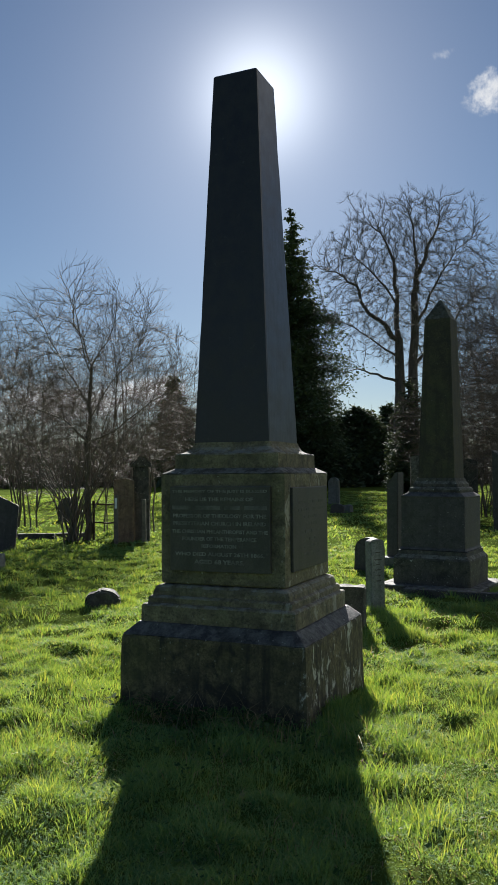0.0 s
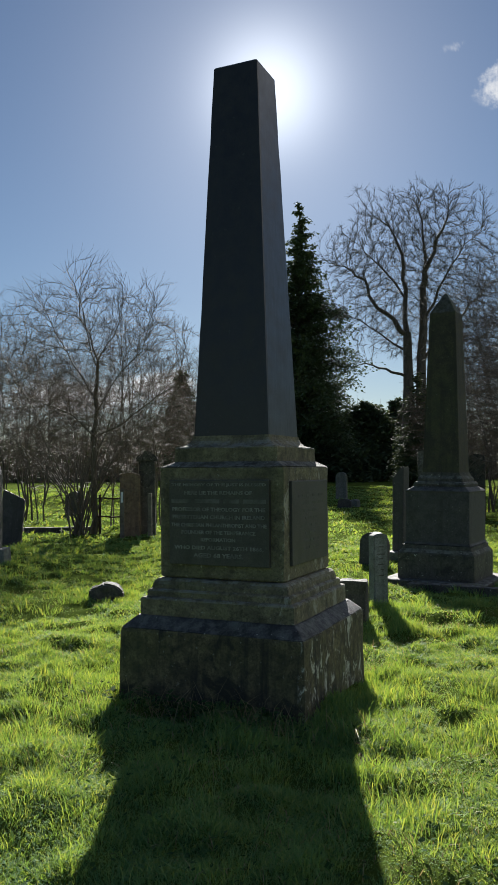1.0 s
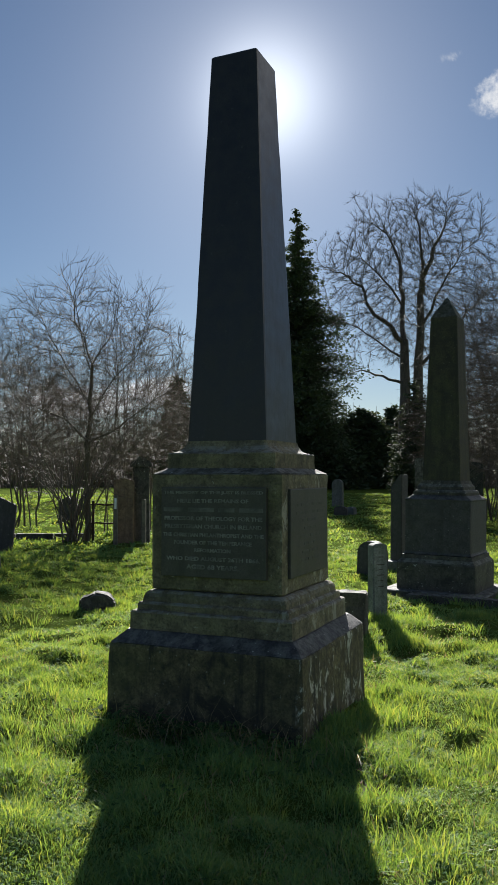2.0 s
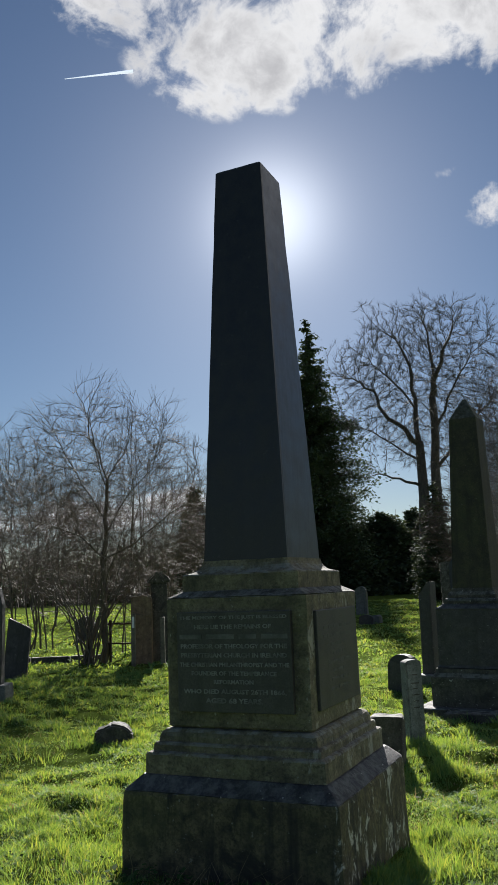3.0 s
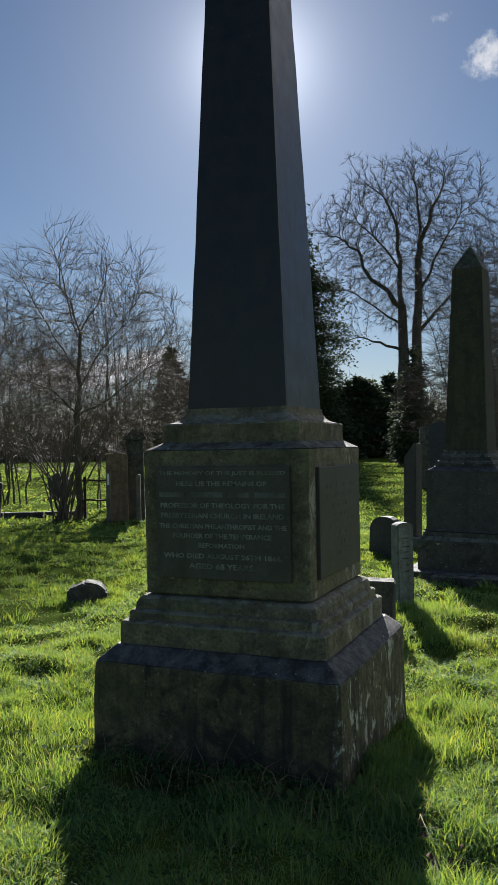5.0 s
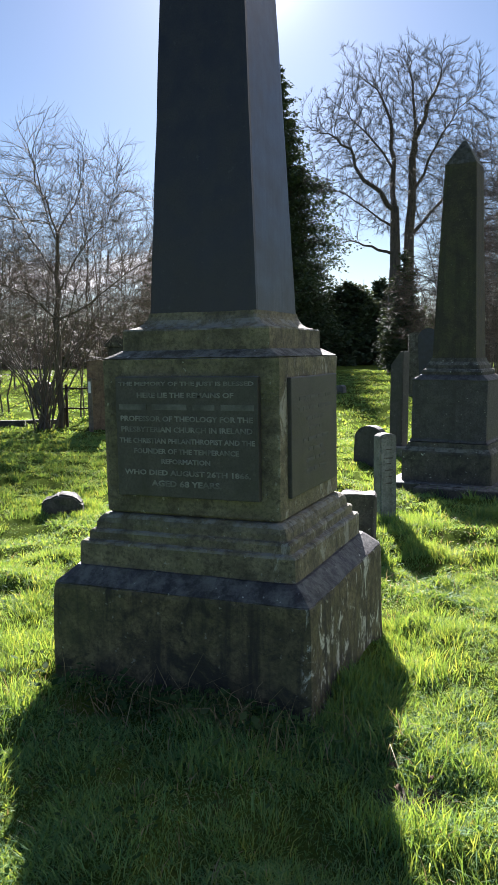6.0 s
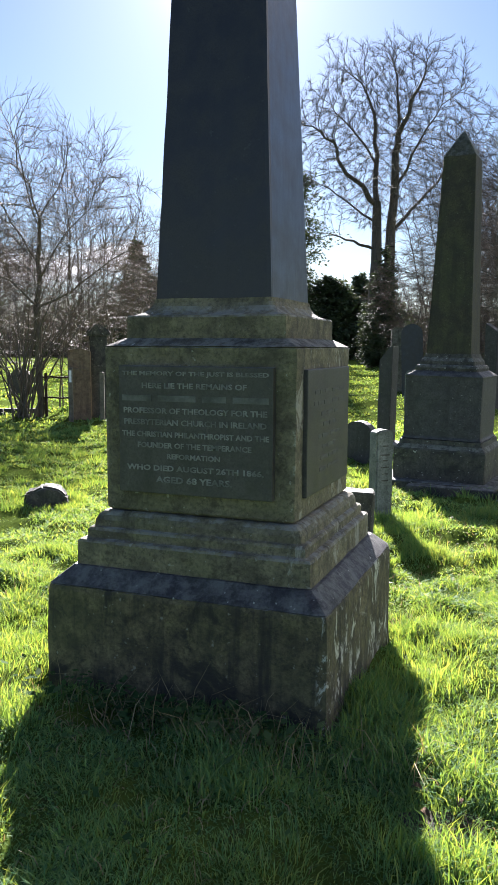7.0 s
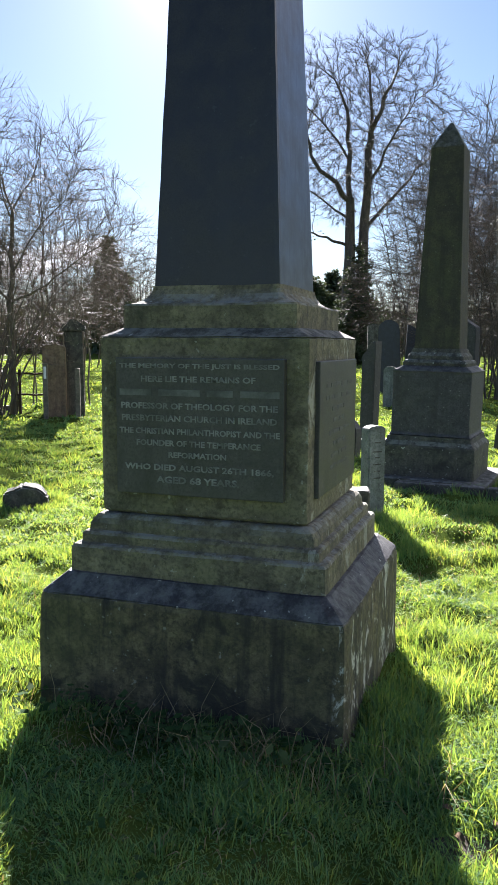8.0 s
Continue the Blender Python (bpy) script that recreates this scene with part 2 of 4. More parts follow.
bsdf.inputs["Specular IOR Level"].default_value = 0.0
relief(n, bsdf, n.noise(co, 30.0, 6, 0.75), 0.7, 0.03)


# ---------------------------------------------------------------- helpers for shapes
TABLE = np.random.RandomState(3).rand(256, 256)


def patchy(x, y, size, shift=0.0):
    """Smooth value noise, 0 to 1, with cells of that size."""
    u, v = np.asarray(x, float) / size + 37.3 + shift, np.asarray(y, float) / size + 11.7 + shift * 1.7
    i, j = np.floor(u).astype(int), np.floor(v).astype(int)
    f, g = u - i, v - j
    f, g = f * f * (3 - 2 * f), g * g * (3 - 2 * g)
    a, b = TABLE[i % 256, j % 256], TABLE[(i + 1) % 256, j % 256]
    c, d = TABLE[i % 256, (j + 1) % 256], TABLE[(i + 1) % 256, (j + 1) % 256]
    return (a * (1 - f) + b * f) * (1 - g) + (c * (1 - f) + d * f) * g


CX, CY = -2.14, 5.06                  # the monument's middle


def lie(x, y):
    """Height of the ground."""
    x, y = np.asarray(x, float), np.asarray(y, float)
    r = np.hypot(x, y)
    z = 0.10 * (patchy(x, y, 1.3) - 0.5) + 0.055 * (patchy(x, y, 0.44, 5) - 0.5) + 0.085 * (patchy(x, y, 0.21, 15) - 0.5) + 0.09 * (patchy(x, y, 5.0, 9) - 0.5) * np.clip((r - 6) / 8, 0, 1)
    z = z * np.clip((90 - r) / 40, 0, 1)
    return z + 0.02 + 0.0075 * np.clip(r - 14, 0, 60) + 0.015 * np.exp(-((x - CX) ** 2 + (y - CY) ** 2) / 1.5)


def mesh_of(name, verts, faces, mats, smooth=False):
    """A mesh from arrays; faces: an array n x 3 or n x 4, or a list of such arrays."""
    faces = faces if isinstance(faces, list) else [faces]
    me = bpy.data.meshes.new(name)
    verts = np.asarray(verts, np.float32).reshape(-1, 3)
    me.vertices.add(len(verts))
    me.vertices.foreach_set("co", verts.ravel())
    loops = np.concatenate([np.asarray(f, np.int32).ravel() for f in faces])
    sizes = np.concatenate([np.full(len(f), np.shape(f)[1], np.int32) for f in faces])
    me.loops.add(len(loops))
    me.loops.foreach_set("vertex_index", loops)
    me.polygons.add(len(sizes))
    me.polygons.foreach_set("loop_start", np.concatenate([[0], np.cumsum(sizes)[:-1]]).astype(np.int32))
    me.polygons.foreach_set("use_smooth", np.full(len(sizes), smooth))
    me.update(calc_edges=True)
    me.validate()
    for m in mats if isinstance(mats, (list, tuple)) else [mats]:
        me.materials.append(m)
    return me


def part(name, shape, mat, parent=None, label="", at=None):
    """Links a bmesh or a mesh as one object under a thing or a part."""
    if isinstance(shape, bmesh.types.BMesh):
        me = bpy.data.meshes.new(name)
        bmesh.ops.recalc_face_normals(shape, faces=shape.faces)
        shape.to_mesh(me)
        shape.free()
        me.materials.append(mat)
    else:
        me = shape
        if mat is not None and not me.materials:
            me.materials.append(mat)
    ob = new(name, me)
    ob.parent = parent
    if at is not None:
        ob.matrix_basis = at
    return tagged(ob, label)


def thing(name, m, label, category, group="", kind=""):
    ob = new(name)
    ob.empty_display_size = 0.1
    ob.matrix_basis = m
    return tagged(ob, label, category, group, kind)


def box(sx, sy, sz, at=(0, 0, 0), bevel=0.01, rough=0.0, seed=0, cuts=0):
    """A worn block standing on at."""
    bm = bmesh.new()
    bmesh.ops.create_cube(bm, size=1.0, matrix=Matrix.Translation((at[0], at[1], at[2] + sz / 2)) @ Matrix.Diagonal((sx, sy, sz, 1)))
    if bevel:
        bmesh.ops.bevel(bm, geom=bm.edges[:], offset=bevel, segments=2, affect="EDGES", profile=0.6)
    if cuts:
        bmesh.ops.subdivide_edges(bm, edges=[e for e in bm.edges if e.calc_length() > 0.05], cuts=cuts, use_grid_fill=True)
    if rough:
        for v in bm.verts:
            v.co += noise.noise_vector(v.co * 5 + Vector((seed, 0, 0))) * rough
    return bm


def prism(outline, depth, bevel=0.008, rough=0.0, seed=0):
    """An upright slab from an outline in x and z, with its thickness along y."""
    bm = bmesh.new()
    f = bm.faces.new([bm.verts.new((x, -depth / 2, z)) for x, z in outline])
    g = bmesh.ops.extrude_face_region(bm, geom=[f])
    bmesh.ops.translate(bm, verts=[v for v in g["geom"] if isinstance(v, bmesh.types.BMVert)], vec=(0, depth, 0))
    bmesh.ops.recalc_face_normals(bm, faces=bm.faces)
    if bevel:
        bmesh.ops.bevel(bm, geom=[e for e in bm.edges if e.calc_face_angle(0) > 0.6], offset=bevel, segments=2, affect="EDGES")
    if rough:
        for v in bm.verts:
            v.co += noise.noise_vector(v.co * 6 + Vector((seed, 0, 0))) * rough
    return bm


def squared(profile, corner=0.012, wear=0.003, seed=0, along=26, tall=0.05):
    """A square block with that profile of (half-width, height), with rounded, slightly chipped corners and worn faces."""
    rows = [profile[0]]
    for (a, za), (b, zb) in zip(profile, profile[1:]):
        k = max(1, int(math.hypot(a - b, za - zb) / tall))
        rows += [(a + (b - a) * i / k, za + (zb - za) * i / k) for i in range(1, k + 1)]
    ring = []
    for q in range(4):
        c, s = (1, 0, -1, 0)[q], (0, 1, 0, -1)[q]
        for i in range(along):
            ring.append((c, s, -1 + 2 * i / along))
    verts = []
    for h, z in rows:
        for c, s, u in ring:
            x, y = h * c - h * u * s, h * s + h * u * c
            near = max(0.0, abs(u) * h - (h - 0.05)) / 0.05
            p = Vector((x, y, z))
            chip = corner * near ** 6 * (0.55 + 0.9 * max(0.0, noise.noise(p * 5 + Vector((seed, 3, 0)))))
            out = Vector((c, s, 0)) if abs(u) < 0.98 else Vector((c + s, s - c, 0)).normalized()
            p += out * (noise.noise(p * 7 + Vector((seed, 0, 0))) * wear + noise.noise(p * 31 + Vector((0, seed, 0))) * wear * 0.4)
            p -= Vector((x, y, 0)).normalized() * chip
            p.z += noise.noise(Vector((x * 4, y * 4, seed))) * wear
            verts.append(p)
    n, faces = len(ring), []
    for r in range(len(rows) - 1):
        for i in range(n):
            j = (i + 1) % n
            faces.append((r * n + i, r * n + j, (r + 1) * n + j, (r + 1) * n + i))
    bm = bmesh.new()
    vs = [bm.verts.new(v) for v in verts]
    for f in faces:
        bm.faces.new([vs[i] for i in f])
    bm.faces.new(vs[:n][::-1])
    bm.faces.new(vs[-n:])
    return bm


def tubes(segs, sides):
    """Open tubes round segments (x0 y0 z0 r0 x1 y1 z1 r1): vertices and faces."""
    s = np.asarray(segs, float).reshape(-1, 8)
    a, b = s[:, :3], s[:, 4:7]
    d = b - a
    d /= np.linalg.norm(d, axis=1, keepdims=True) + 1e-9
    ref = np.where(np.abs(d[:, 2:3]) > 0.8, [[1.0, 0, 0]], [[0, 0, 1.0]])
    u = np.cross(d, ref)
    u /= np.linalg.norm(u, axis=1, keepdims=True) + 1e-9
    v = np.cross(d, u)
    ang = np.arange(sides) * 2 * np.pi / sides
    ring = u[:, None] * np.cos(ang)[None, :, None] + v[:, None] * np.sin(ang)[None, :, None]
    verts = np.concatenate([a[:, None] + ring * s[:, 3][:, None, None], b[:, None] + ring * s[:, 7][:, None, None]], 1)
    i = np.arange(sides)
    quad = np.stack([i, (i + 1) % sides, (i + 1) % sides + sides, i + sides], 1)
    return verts.reshape(-1, 3), (np.arange(len(s))[:, None, None] * 2 * sides + quad[None]).reshape(-1, 4)


# ---------------------------------------------------------------- the ground
def steps(fine0, fine1, step, far):
    out = list(np.arange(fine0, fine1 + 1e-6, step))
    d, lo, hi = step, fine0, fine1
    low, high = [], []
    while hi < far:
        d *= 1.08
        hi, lo = hi + d, lo - d
        high.append(hi)
        low.append(lo)
    return np.array(low[::-1] + out + high)


xs, ys = steps(-7.0, 1.6, 0.055, 2500.0), steps(1.5, 11.0, 0.055, 2500.0)
gx, gy = np.meshgrid(xs, ys, indexing="ij")
grid = np.stack([gx, gy, lie(gx, gy)], -1)
i, j = np.meshgrid(np.arange(len(xs) - 1), np.arange(len(ys) - 1), indexing="ij")
q = (i * len(ys) + j).ravel()
ground = part("ground", mesh_of("ground", grid, np.stack([q, q + len(ys), q + len(ys) + 1, q + 1], 1), TURF, True), None)
tagged(ground, "uneven green churchyard turf with mossy soil", "ground", kind="structure")

# ---------------------------------------------------------------- the obelisk monument
monument = thing("obelisk_monument", pose(CX, CY, 0), "tall blackened stone obelisk on stepped sandstone pedestal with inscribed panels", "monument")
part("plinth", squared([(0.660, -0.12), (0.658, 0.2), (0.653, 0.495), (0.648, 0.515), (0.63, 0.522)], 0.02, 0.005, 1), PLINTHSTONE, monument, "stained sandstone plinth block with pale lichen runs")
part("weathering", squared([(0.642, 0.516), (0.648, 0.521), (0.636, 0.533), (0.568, 0.592), (0.54, 0.594)], 0.02, 0.004, 6, tall=0.03), BLACKTOP, monument, "blackened sloping top of the plinth")
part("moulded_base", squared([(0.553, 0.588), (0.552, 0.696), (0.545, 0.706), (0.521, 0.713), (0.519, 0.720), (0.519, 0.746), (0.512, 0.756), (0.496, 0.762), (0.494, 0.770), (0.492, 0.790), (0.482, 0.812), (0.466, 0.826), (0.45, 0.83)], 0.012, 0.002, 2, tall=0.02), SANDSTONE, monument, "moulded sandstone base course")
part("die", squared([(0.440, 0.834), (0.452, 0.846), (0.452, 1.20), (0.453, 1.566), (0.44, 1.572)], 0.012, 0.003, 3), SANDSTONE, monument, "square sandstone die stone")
part("weathering", squared([(0.446, 1.569), (0.452, 1.573), (0.386, 1.608), (0.37, 1.609)], 0.012, 0.003, 7, tall=0.03), SOOTSTONE, monument, "sooty sloping top of the die")
cav = [(0.382, 1.604), (0.383, 1.700), (0.376, 1.709)] + [(0.376 - 0.088 * math.sin(a), 1.709 + 0.078 * (1 - math.cos(a))) for a in np.linspace(0.15, math.pi / 2, 7)]
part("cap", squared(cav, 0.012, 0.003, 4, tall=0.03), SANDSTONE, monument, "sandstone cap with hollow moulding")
part("shaft", squared([(0.280, 1.783), (0.168, 4.398), (0.160, 4.408)], 0.006, 0.0015, 5, tall=0.09), SHAFTSTONE, monument, "dark tapering polished stone shaft")


def lettering(text, width, height, mat, parent, x, z, y):
    """One raised line of writing, centred at x, z on a panel that faces -y."""
    cu = bpy.data.curves.new("inscription", "FONT")
    cu.body, cu.align_x, cu.size, cu.extrude = text, "CENTER", 1.0, 0.02
    cu.resolution_u, cu.offset = 2, 0.028
    tmp = bpy.data.objects.new("inscription", cu)
    me = bpy.data.meshes.new_from_object(tmp)
    bpy.data.objects.remove(tmp)
    co = np.empty(len(me.vertices) * 3, np.float32)
    me.vertices.foreach_get("co", co)
    co = co.reshape(-1, 3)
    lo, hi = co.min(0), co.max(0)
    out = np.empty_like(co)
    out[:, 0] = ((co[:, 0] - lo[0]) / (hi[0] - lo[0]) - 0.5) * width + x
    out[:, 2] = (co[:, 1] - lo[1]) / (hi[1] - lo[1]) * height + z - height / 2
    out[:, 1] = y - (co[:, 2] - lo[2]) / (hi[2] - lo[2]) * 0.004 + 0.0015
    me.vertices.foreach_set("co", out.ravel())
    me.materials.clear()
    me.materials.append(mat)
    return tagged(part("inscription_line", me, None, parent), kind="stuff")


def bars(widths, gap, height, mat, parent, x, z, y, deep=0.0035):
    """A line of writing as plain bars."""
    total = sum(widths) + gap * (len(widths) - 1)
    at = x - total / 2
    for w in widths:
        bm = bmesh.new()
        bmesh.ops.create_cube(bm, size=1.0, matrix=Matrix.Translation((at + w / 2, y - 0.001, z)) @ Matrix.Diagonal((w, deep, height, 1)))
        at += w + gap
        part("inscription_mark", bm, mat, parent)


FRONT = -0.4865
panel = part("inscription_panel", box(0.722, 0.07, 0.560, (0.0, -0.4515, 0.928), 0.005, 0.0015, 3, 4), SLATE, monument, "dark slate panel with worn raised lettering")
TOP = 1.487
for text, wide, tall_, down in (
        ("THE MEMORY OF THE JUST IS BLESSED", 0.685, 0.022, 0.034), ("HERE LIE THE REMAINS OF", 0.49, 0.022, 0.084),
        ("PROFESSOR OF THEOLOGY FOR THE", 0.672, 0.023, 0.193), ("PRESBYTERIAN CHURCH IN IRELAND", 0.668, 0.023, 0.243),
        ("THE CHRISTIAN PHILANTHROPIST AND THE", 0.69, 0.022, 0.296), ("FOUNDER OF THE TEMPERANCE", 0.535, 0.022, 0.344),
        ("REFORMATION", 0.25, 0.021, 0.391), ("WHO DIED AUGUST 26TH 1866,", 0.645, 0.027, 0.446), ("AGED 68 YEARS.", 0.36, 0.026, 0.494)):
    lettering(text, wide, tall_ * 1.12, LETTERING, panel, 0.0, TOP - down, FRONT)
bars([0.145, 0.18, 0.11, 0.16], 0.03, 0.026, WORN, panel, 0.0, TOP - 0.139, FRONT)
side = part("inscription_panel", box(0.722, 0.05, 0.548, (0.0, -0.4475, 0.930), 0.005, 0.0015, 5, 4), SLATE, monument, "dark slate panel with faint lettering", pose(0, 0, 0, 0, 0, 90))
rnd = random.Random(5)
for k in range(1, 9):
    bars([rnd.uniform(0.04, 0.12) for _ in range(rnd.choice((3, 4, 5)))], 0.02, 0.017, FAINT, side, 0.0, TOP - 0.06 - 0.05 * k, -0.4718, 0.002)

# ---------------------------------------------------------------- the second obelisk and its kerb
OX, OY = -1.82, 11.0
oz = 0.10
ob2 = thing("obelisk_memorial", pose(OX, OY, oz, 0, 0.9, -6), "mossy dark stone obelisk with pointed top on moulded pedestal", "monument")
part("base_slab", squared([(0.68, -0.3), (0.68, -0.01), (0.66, 0.0)], 0.02, 0.006, 11), SOOTSTONE, ob2, "sooty stone footing slab")
part("plinth", squared([(0.515, 0.0), (0.515, 0.33), (0.508, 0.35), (0.47, 0.395), (0.462, 0.425), (0.46, 0.445)], 0.02, 0.005, 12), SOOTSTONE, ob2, "blackened plinth flecked with lichen")
part("die", squared([(0.43, 0.44), (0.45, 0.455), (0.435, 0.475), (0.43, 0.49), (0.43, 1.14), (0.436, 1.16), (0.42, 1.175), (0.36, 1.215)], 0.01, 0.002, 13), DARKSTONE, ob2, "plain dark grey die stone")
part("neck_moulding", squared([(0.345, 1.21), (0.35, 1.25), (0.335, 1.275), (0.31, 1.285), (0.305, 1.325), (0.295, 1.34), (0.275, 1.365), (0.262, 1.405)], 0.01, 0.002, 14, tall=0.03), SOOTSTONE, ob2)
part("shaft", squared([(0.250, 1.40), (0.178, 3.57), (0.02, 3.85), (0.004, 3.86)], 0.006, 0.002, 15, tall=0.09), OBELISKSTONE, ob2, "green-stained tapering shaft with pyramid point")
kerb = thing("grave_kerb", pose(-1.2, 10.05, 0.0, 0, 0, -6), "low blackened stone grave kerb with pale lichen patches", "kerb")
for a, b in ((-0.95, -0.02), (0.0, 1.5)):
    part("kerb_stone", box(b - a, 0.17, 0.34, ((a + b) / 2, 0, -0.23), 0.02, 0.012, a * 7, 3), SOOTSTONE, kerb)
part("kerb_top_patch", box(0.42, 0.12, 0.02, (0.42, -0.01, 0.105), 0.008, 0.004, 3, 2), GREYSTONE, kerb, "pale lichen-covered kerb capping piece")


# ---------------------------------------------------------------- headstones
def arch(w, h, rise, k=10):
    """Outline of a slab with a curved top."""
    pts = [(-w / 2, -0.25), (w / 2, -0.25)]
    for i in range(k + 1):
        a = math.pi * i / k
        pts.append((w / 2 * math.cos(a), h - rise + rise * math.sin(a)))
    return pts


def headstone(x, y, w, h, d, rise, mat, label, rz=0.0, ry=0.0, rx=0.0, foot=None, name="headstone", seed=0):
    t = thing(name, pose(x, y, float(lie(x, y)), rx, ry, rz), label, "headstone", "headstones")
    part("slab", prism(arch(w, h, rise) if rise > 0 else [(-w / 2, -0.25), (w / 2, -0.25), (w / 2, h + rise), (-w / 2, h)], d, 0.012, 0.006, seed), mat, t)
    if foot:
        part("foot_block", box(w + 0.16, d + 0.16, foot + 0.2, (0, 0, -0.2), 0.015, 0.006, seed, 2), mat, t)
    return t


# the small grey marker
cross = thing("grave_marker", pose(-2.12, 8.56, 0.0, 0, 0, 42), "small pale grey stone grave marker with carved face", "grave marker")
part("slab", prism(arch(0.17, 0.85, 0.035), 0.14, 0.012, 0.004, 2), GREYSTONE, cross)
for k, (w, z) in enumerate(((0.06, 0.70), (0.09, 0.62), (0.05, 0.57), (0.08, 0.51), (0.06, 0.45), (0.07, 0.39))):
    part("carved_mark", box(w, 0.005, 0.011, (0.0, -0.0695, z), 0.0), SOOTSTONE, cross)
low = thing("broken_kerb_stone", pose(-2.0, 7.55, 0.06, -4, -2, 8), "short broken stone post crusted with white lichen", "stone")
part("block", box(0.30, 0.24, 0.66, (-0.12, 0.05, -0.25), 0.03, 0.03, 4, 4), SOOTSTONE, low)
tall_stone = thing("headstone", pose(-3.12, 13.9, 0.0, 0, 1.2, -25), "tall narrow dark headstone with sunlit sloping top", "headstone", "headstones")
part("slab", prism([(-0.12, -0.3), (0.12, -0.3), (0.12, 1.60), (0.07, 1.60), (-0.12, 1.38)], 0.17, 0.01, 0.003, 3), DARKSTONE, tall_stone)
part("foot_block", box(0.5, 0.5, 0.32, (0.06, 0, -0.2), 0.02, 0.008, 4, 2), GREYSTONE, tall_stone)
headstone(-3.27, 12.68, 0.5, 0.56, 0.16, 0.2, DARKSTONE, "small rounded dark headstone with worn top", -20, 3, seed=6)
headstone(-4.6, 25.5, 0.62, 2.15, 0.2, 0.3, BLUESTONE, "tall polished blue-black headstone", 10, -2, seed=7)
headstone(-4.0, 26.0, 0.6, 2.0, 0.2, -0.25, BLUESTONE, "leaning blue-black headstone with sloping top", 15, 3, seed=8)
headstone(-3.2, 24.0, 0.45, 1.9, 0.3, 0.1, SOOTSTONE, "narrow sooty brown headstone", 5, 0, seed=9)
headstone(-3.9, 21.0, 0.32, 0.95, 0.14, 0.12, GREYSTONE, "short pale grey headstone", 5, 0, seed=10)
headstone(-5.2, 27.5, 0.9, 2.05, 0.25, 0.06, LICHENSTONE, "wide mottled grey stone slab with flat top", 12, 0, seed=11)
headstone(-2.08, 21.4, 0.34, 2.05, 0.2, -0.2, DARKSTONE, "tall thin dark headstone beside thicket", -30, 0, seed=12)
headstone(-8.9, 29.5, 0.5, 0.32, 0.3, 0.1, DARKSTONE, "low dark stone half sunk in shaded grass", 10, 4, seed=33)
headstone(-8.72, 30.3, 0.35, 0.28, 0.3, 0.1, GREYSTONE, "small pale stone half sunk in shaded grass", -10, -5, seed=34)
headstone(-0.9, 14.2, 0.7, 0.45, 0.3, 0.15, DARKSTONE, "low dark stone half sunk in the grass", -15, 6, seed=13)
headstone(-9.5, 26.5, 0.6, 1.3, 0.15, 0.28, GREYSTONE, "worn grey headstone with rounded shoulders", 10, -3, seed=14)
headstone(-10.95, 35.8, 0.5, 1.25, 0.25, 0.25, GREYSTONE, "tall grey rounded headstone under the trees", 0, 0, seed=31)

# left of the path: a dark grave group
left_head = thing("headstone", pose(-9.05, 9.9, 0.0, 0, 0, 25), "large blackened headstone with pointed arch and stepped foot", "headstone", "headstones")
pointed = [(-0.42, 0.3), (0.42, 0.3), (0.42, 1.5), (0.36, 1.74), (0.2, 1.9), (0.0, 1.97), (-0.2, 1.9), (-0.36, 1.74), (-0.42, 1.5)]
part("slab", prism(pointed, 0.2, 0.015, 0.006, 21), DARKSTONE, left_head)
part("foot_block", box(1.05, 0.42, 0.32, (0, 0, 0.02), 0.02, 0.008, 22, 2), GREYSTONE, left_head)
part("footing", box(1.35, 0.62, 0.3, (0, 0, -0.26), 0.02, 0.008, 23, 2), SOOTSTONE, left_head)
headstone(-11.13, 13.2, 0.45, 1.15, 0.14, -0.18, DARKSTONE, "dark headstone with broken slanting top", 30, 5, seed=24)
headstone(-15.5, 21.5, 0.6, 0.75, 0.2, 0.3, DARKSTONE, "dark rounded headstone behind the bushes", 20, 0, seed=25)
headstone(-13.2, 24.5, 0.55, 1.0, 0.2, 0.2, GREYSTONE, "grey headstone on the far lawn", 20, 4, seed=26)

# the half-buried stone on the lawn
bm = prism([(-0.21, -0.15), (0.20, -0.15), (0.21, 0.08), (0.12, 0.155), (-0.02, 0.195), (-0.09, 0.145), (-0.19, 0.12)], 0.22, 0.02)
bmesh.ops.triangulate(bm, faces=bm.faces[:])
bmesh.ops.subdivide_edges(bm, edges=bm.edges[:], cuts=3, use_grid_fill=True)
for v in bm.verts:
    v.co += noise.noise_vector(v.co * 8) * 0.022 + noise.noise_vector(v.co * 23) * 0.007
stub = tagged(part("fallen_stone", bm, SOOTSTONE, None, "", pose(-5.36, 8.1, float(lie(-5.36, 8.1)), 0, 0, 30)), "half-buried broken grey stone in the grass", "stone")

# ---------------------------------------------------------------- the brown memorial, post and iron rail under the hazel
brown = thing("headstone", pose(-9.89, 15.87, float(lie(-9.89, 15.87)), 0, 0, 28), "brown sandstone headstone with worn flat top", "headstone", "headstones")
part("slab", prism([(-0.23, -0.2), (0.23, -0.2), (0.23, 1.42), (0.05, 1.48), (-0.23, 1.45)], 0.2, 0.015, 0.006, 41), REDSTONE, brown)
pillar = thing("stone_pillar", pose(-9.72, 16.4, float(lie(-9.72, 16.4)), 0, -1, 30), "dark stone pillar with capstone", "pillar")
part("shaft", box(0.36, 0.36, 1.9, (0, 0, -0.2), 0.02, 0.01, 42, 3), SOOTSTONE, pillar)
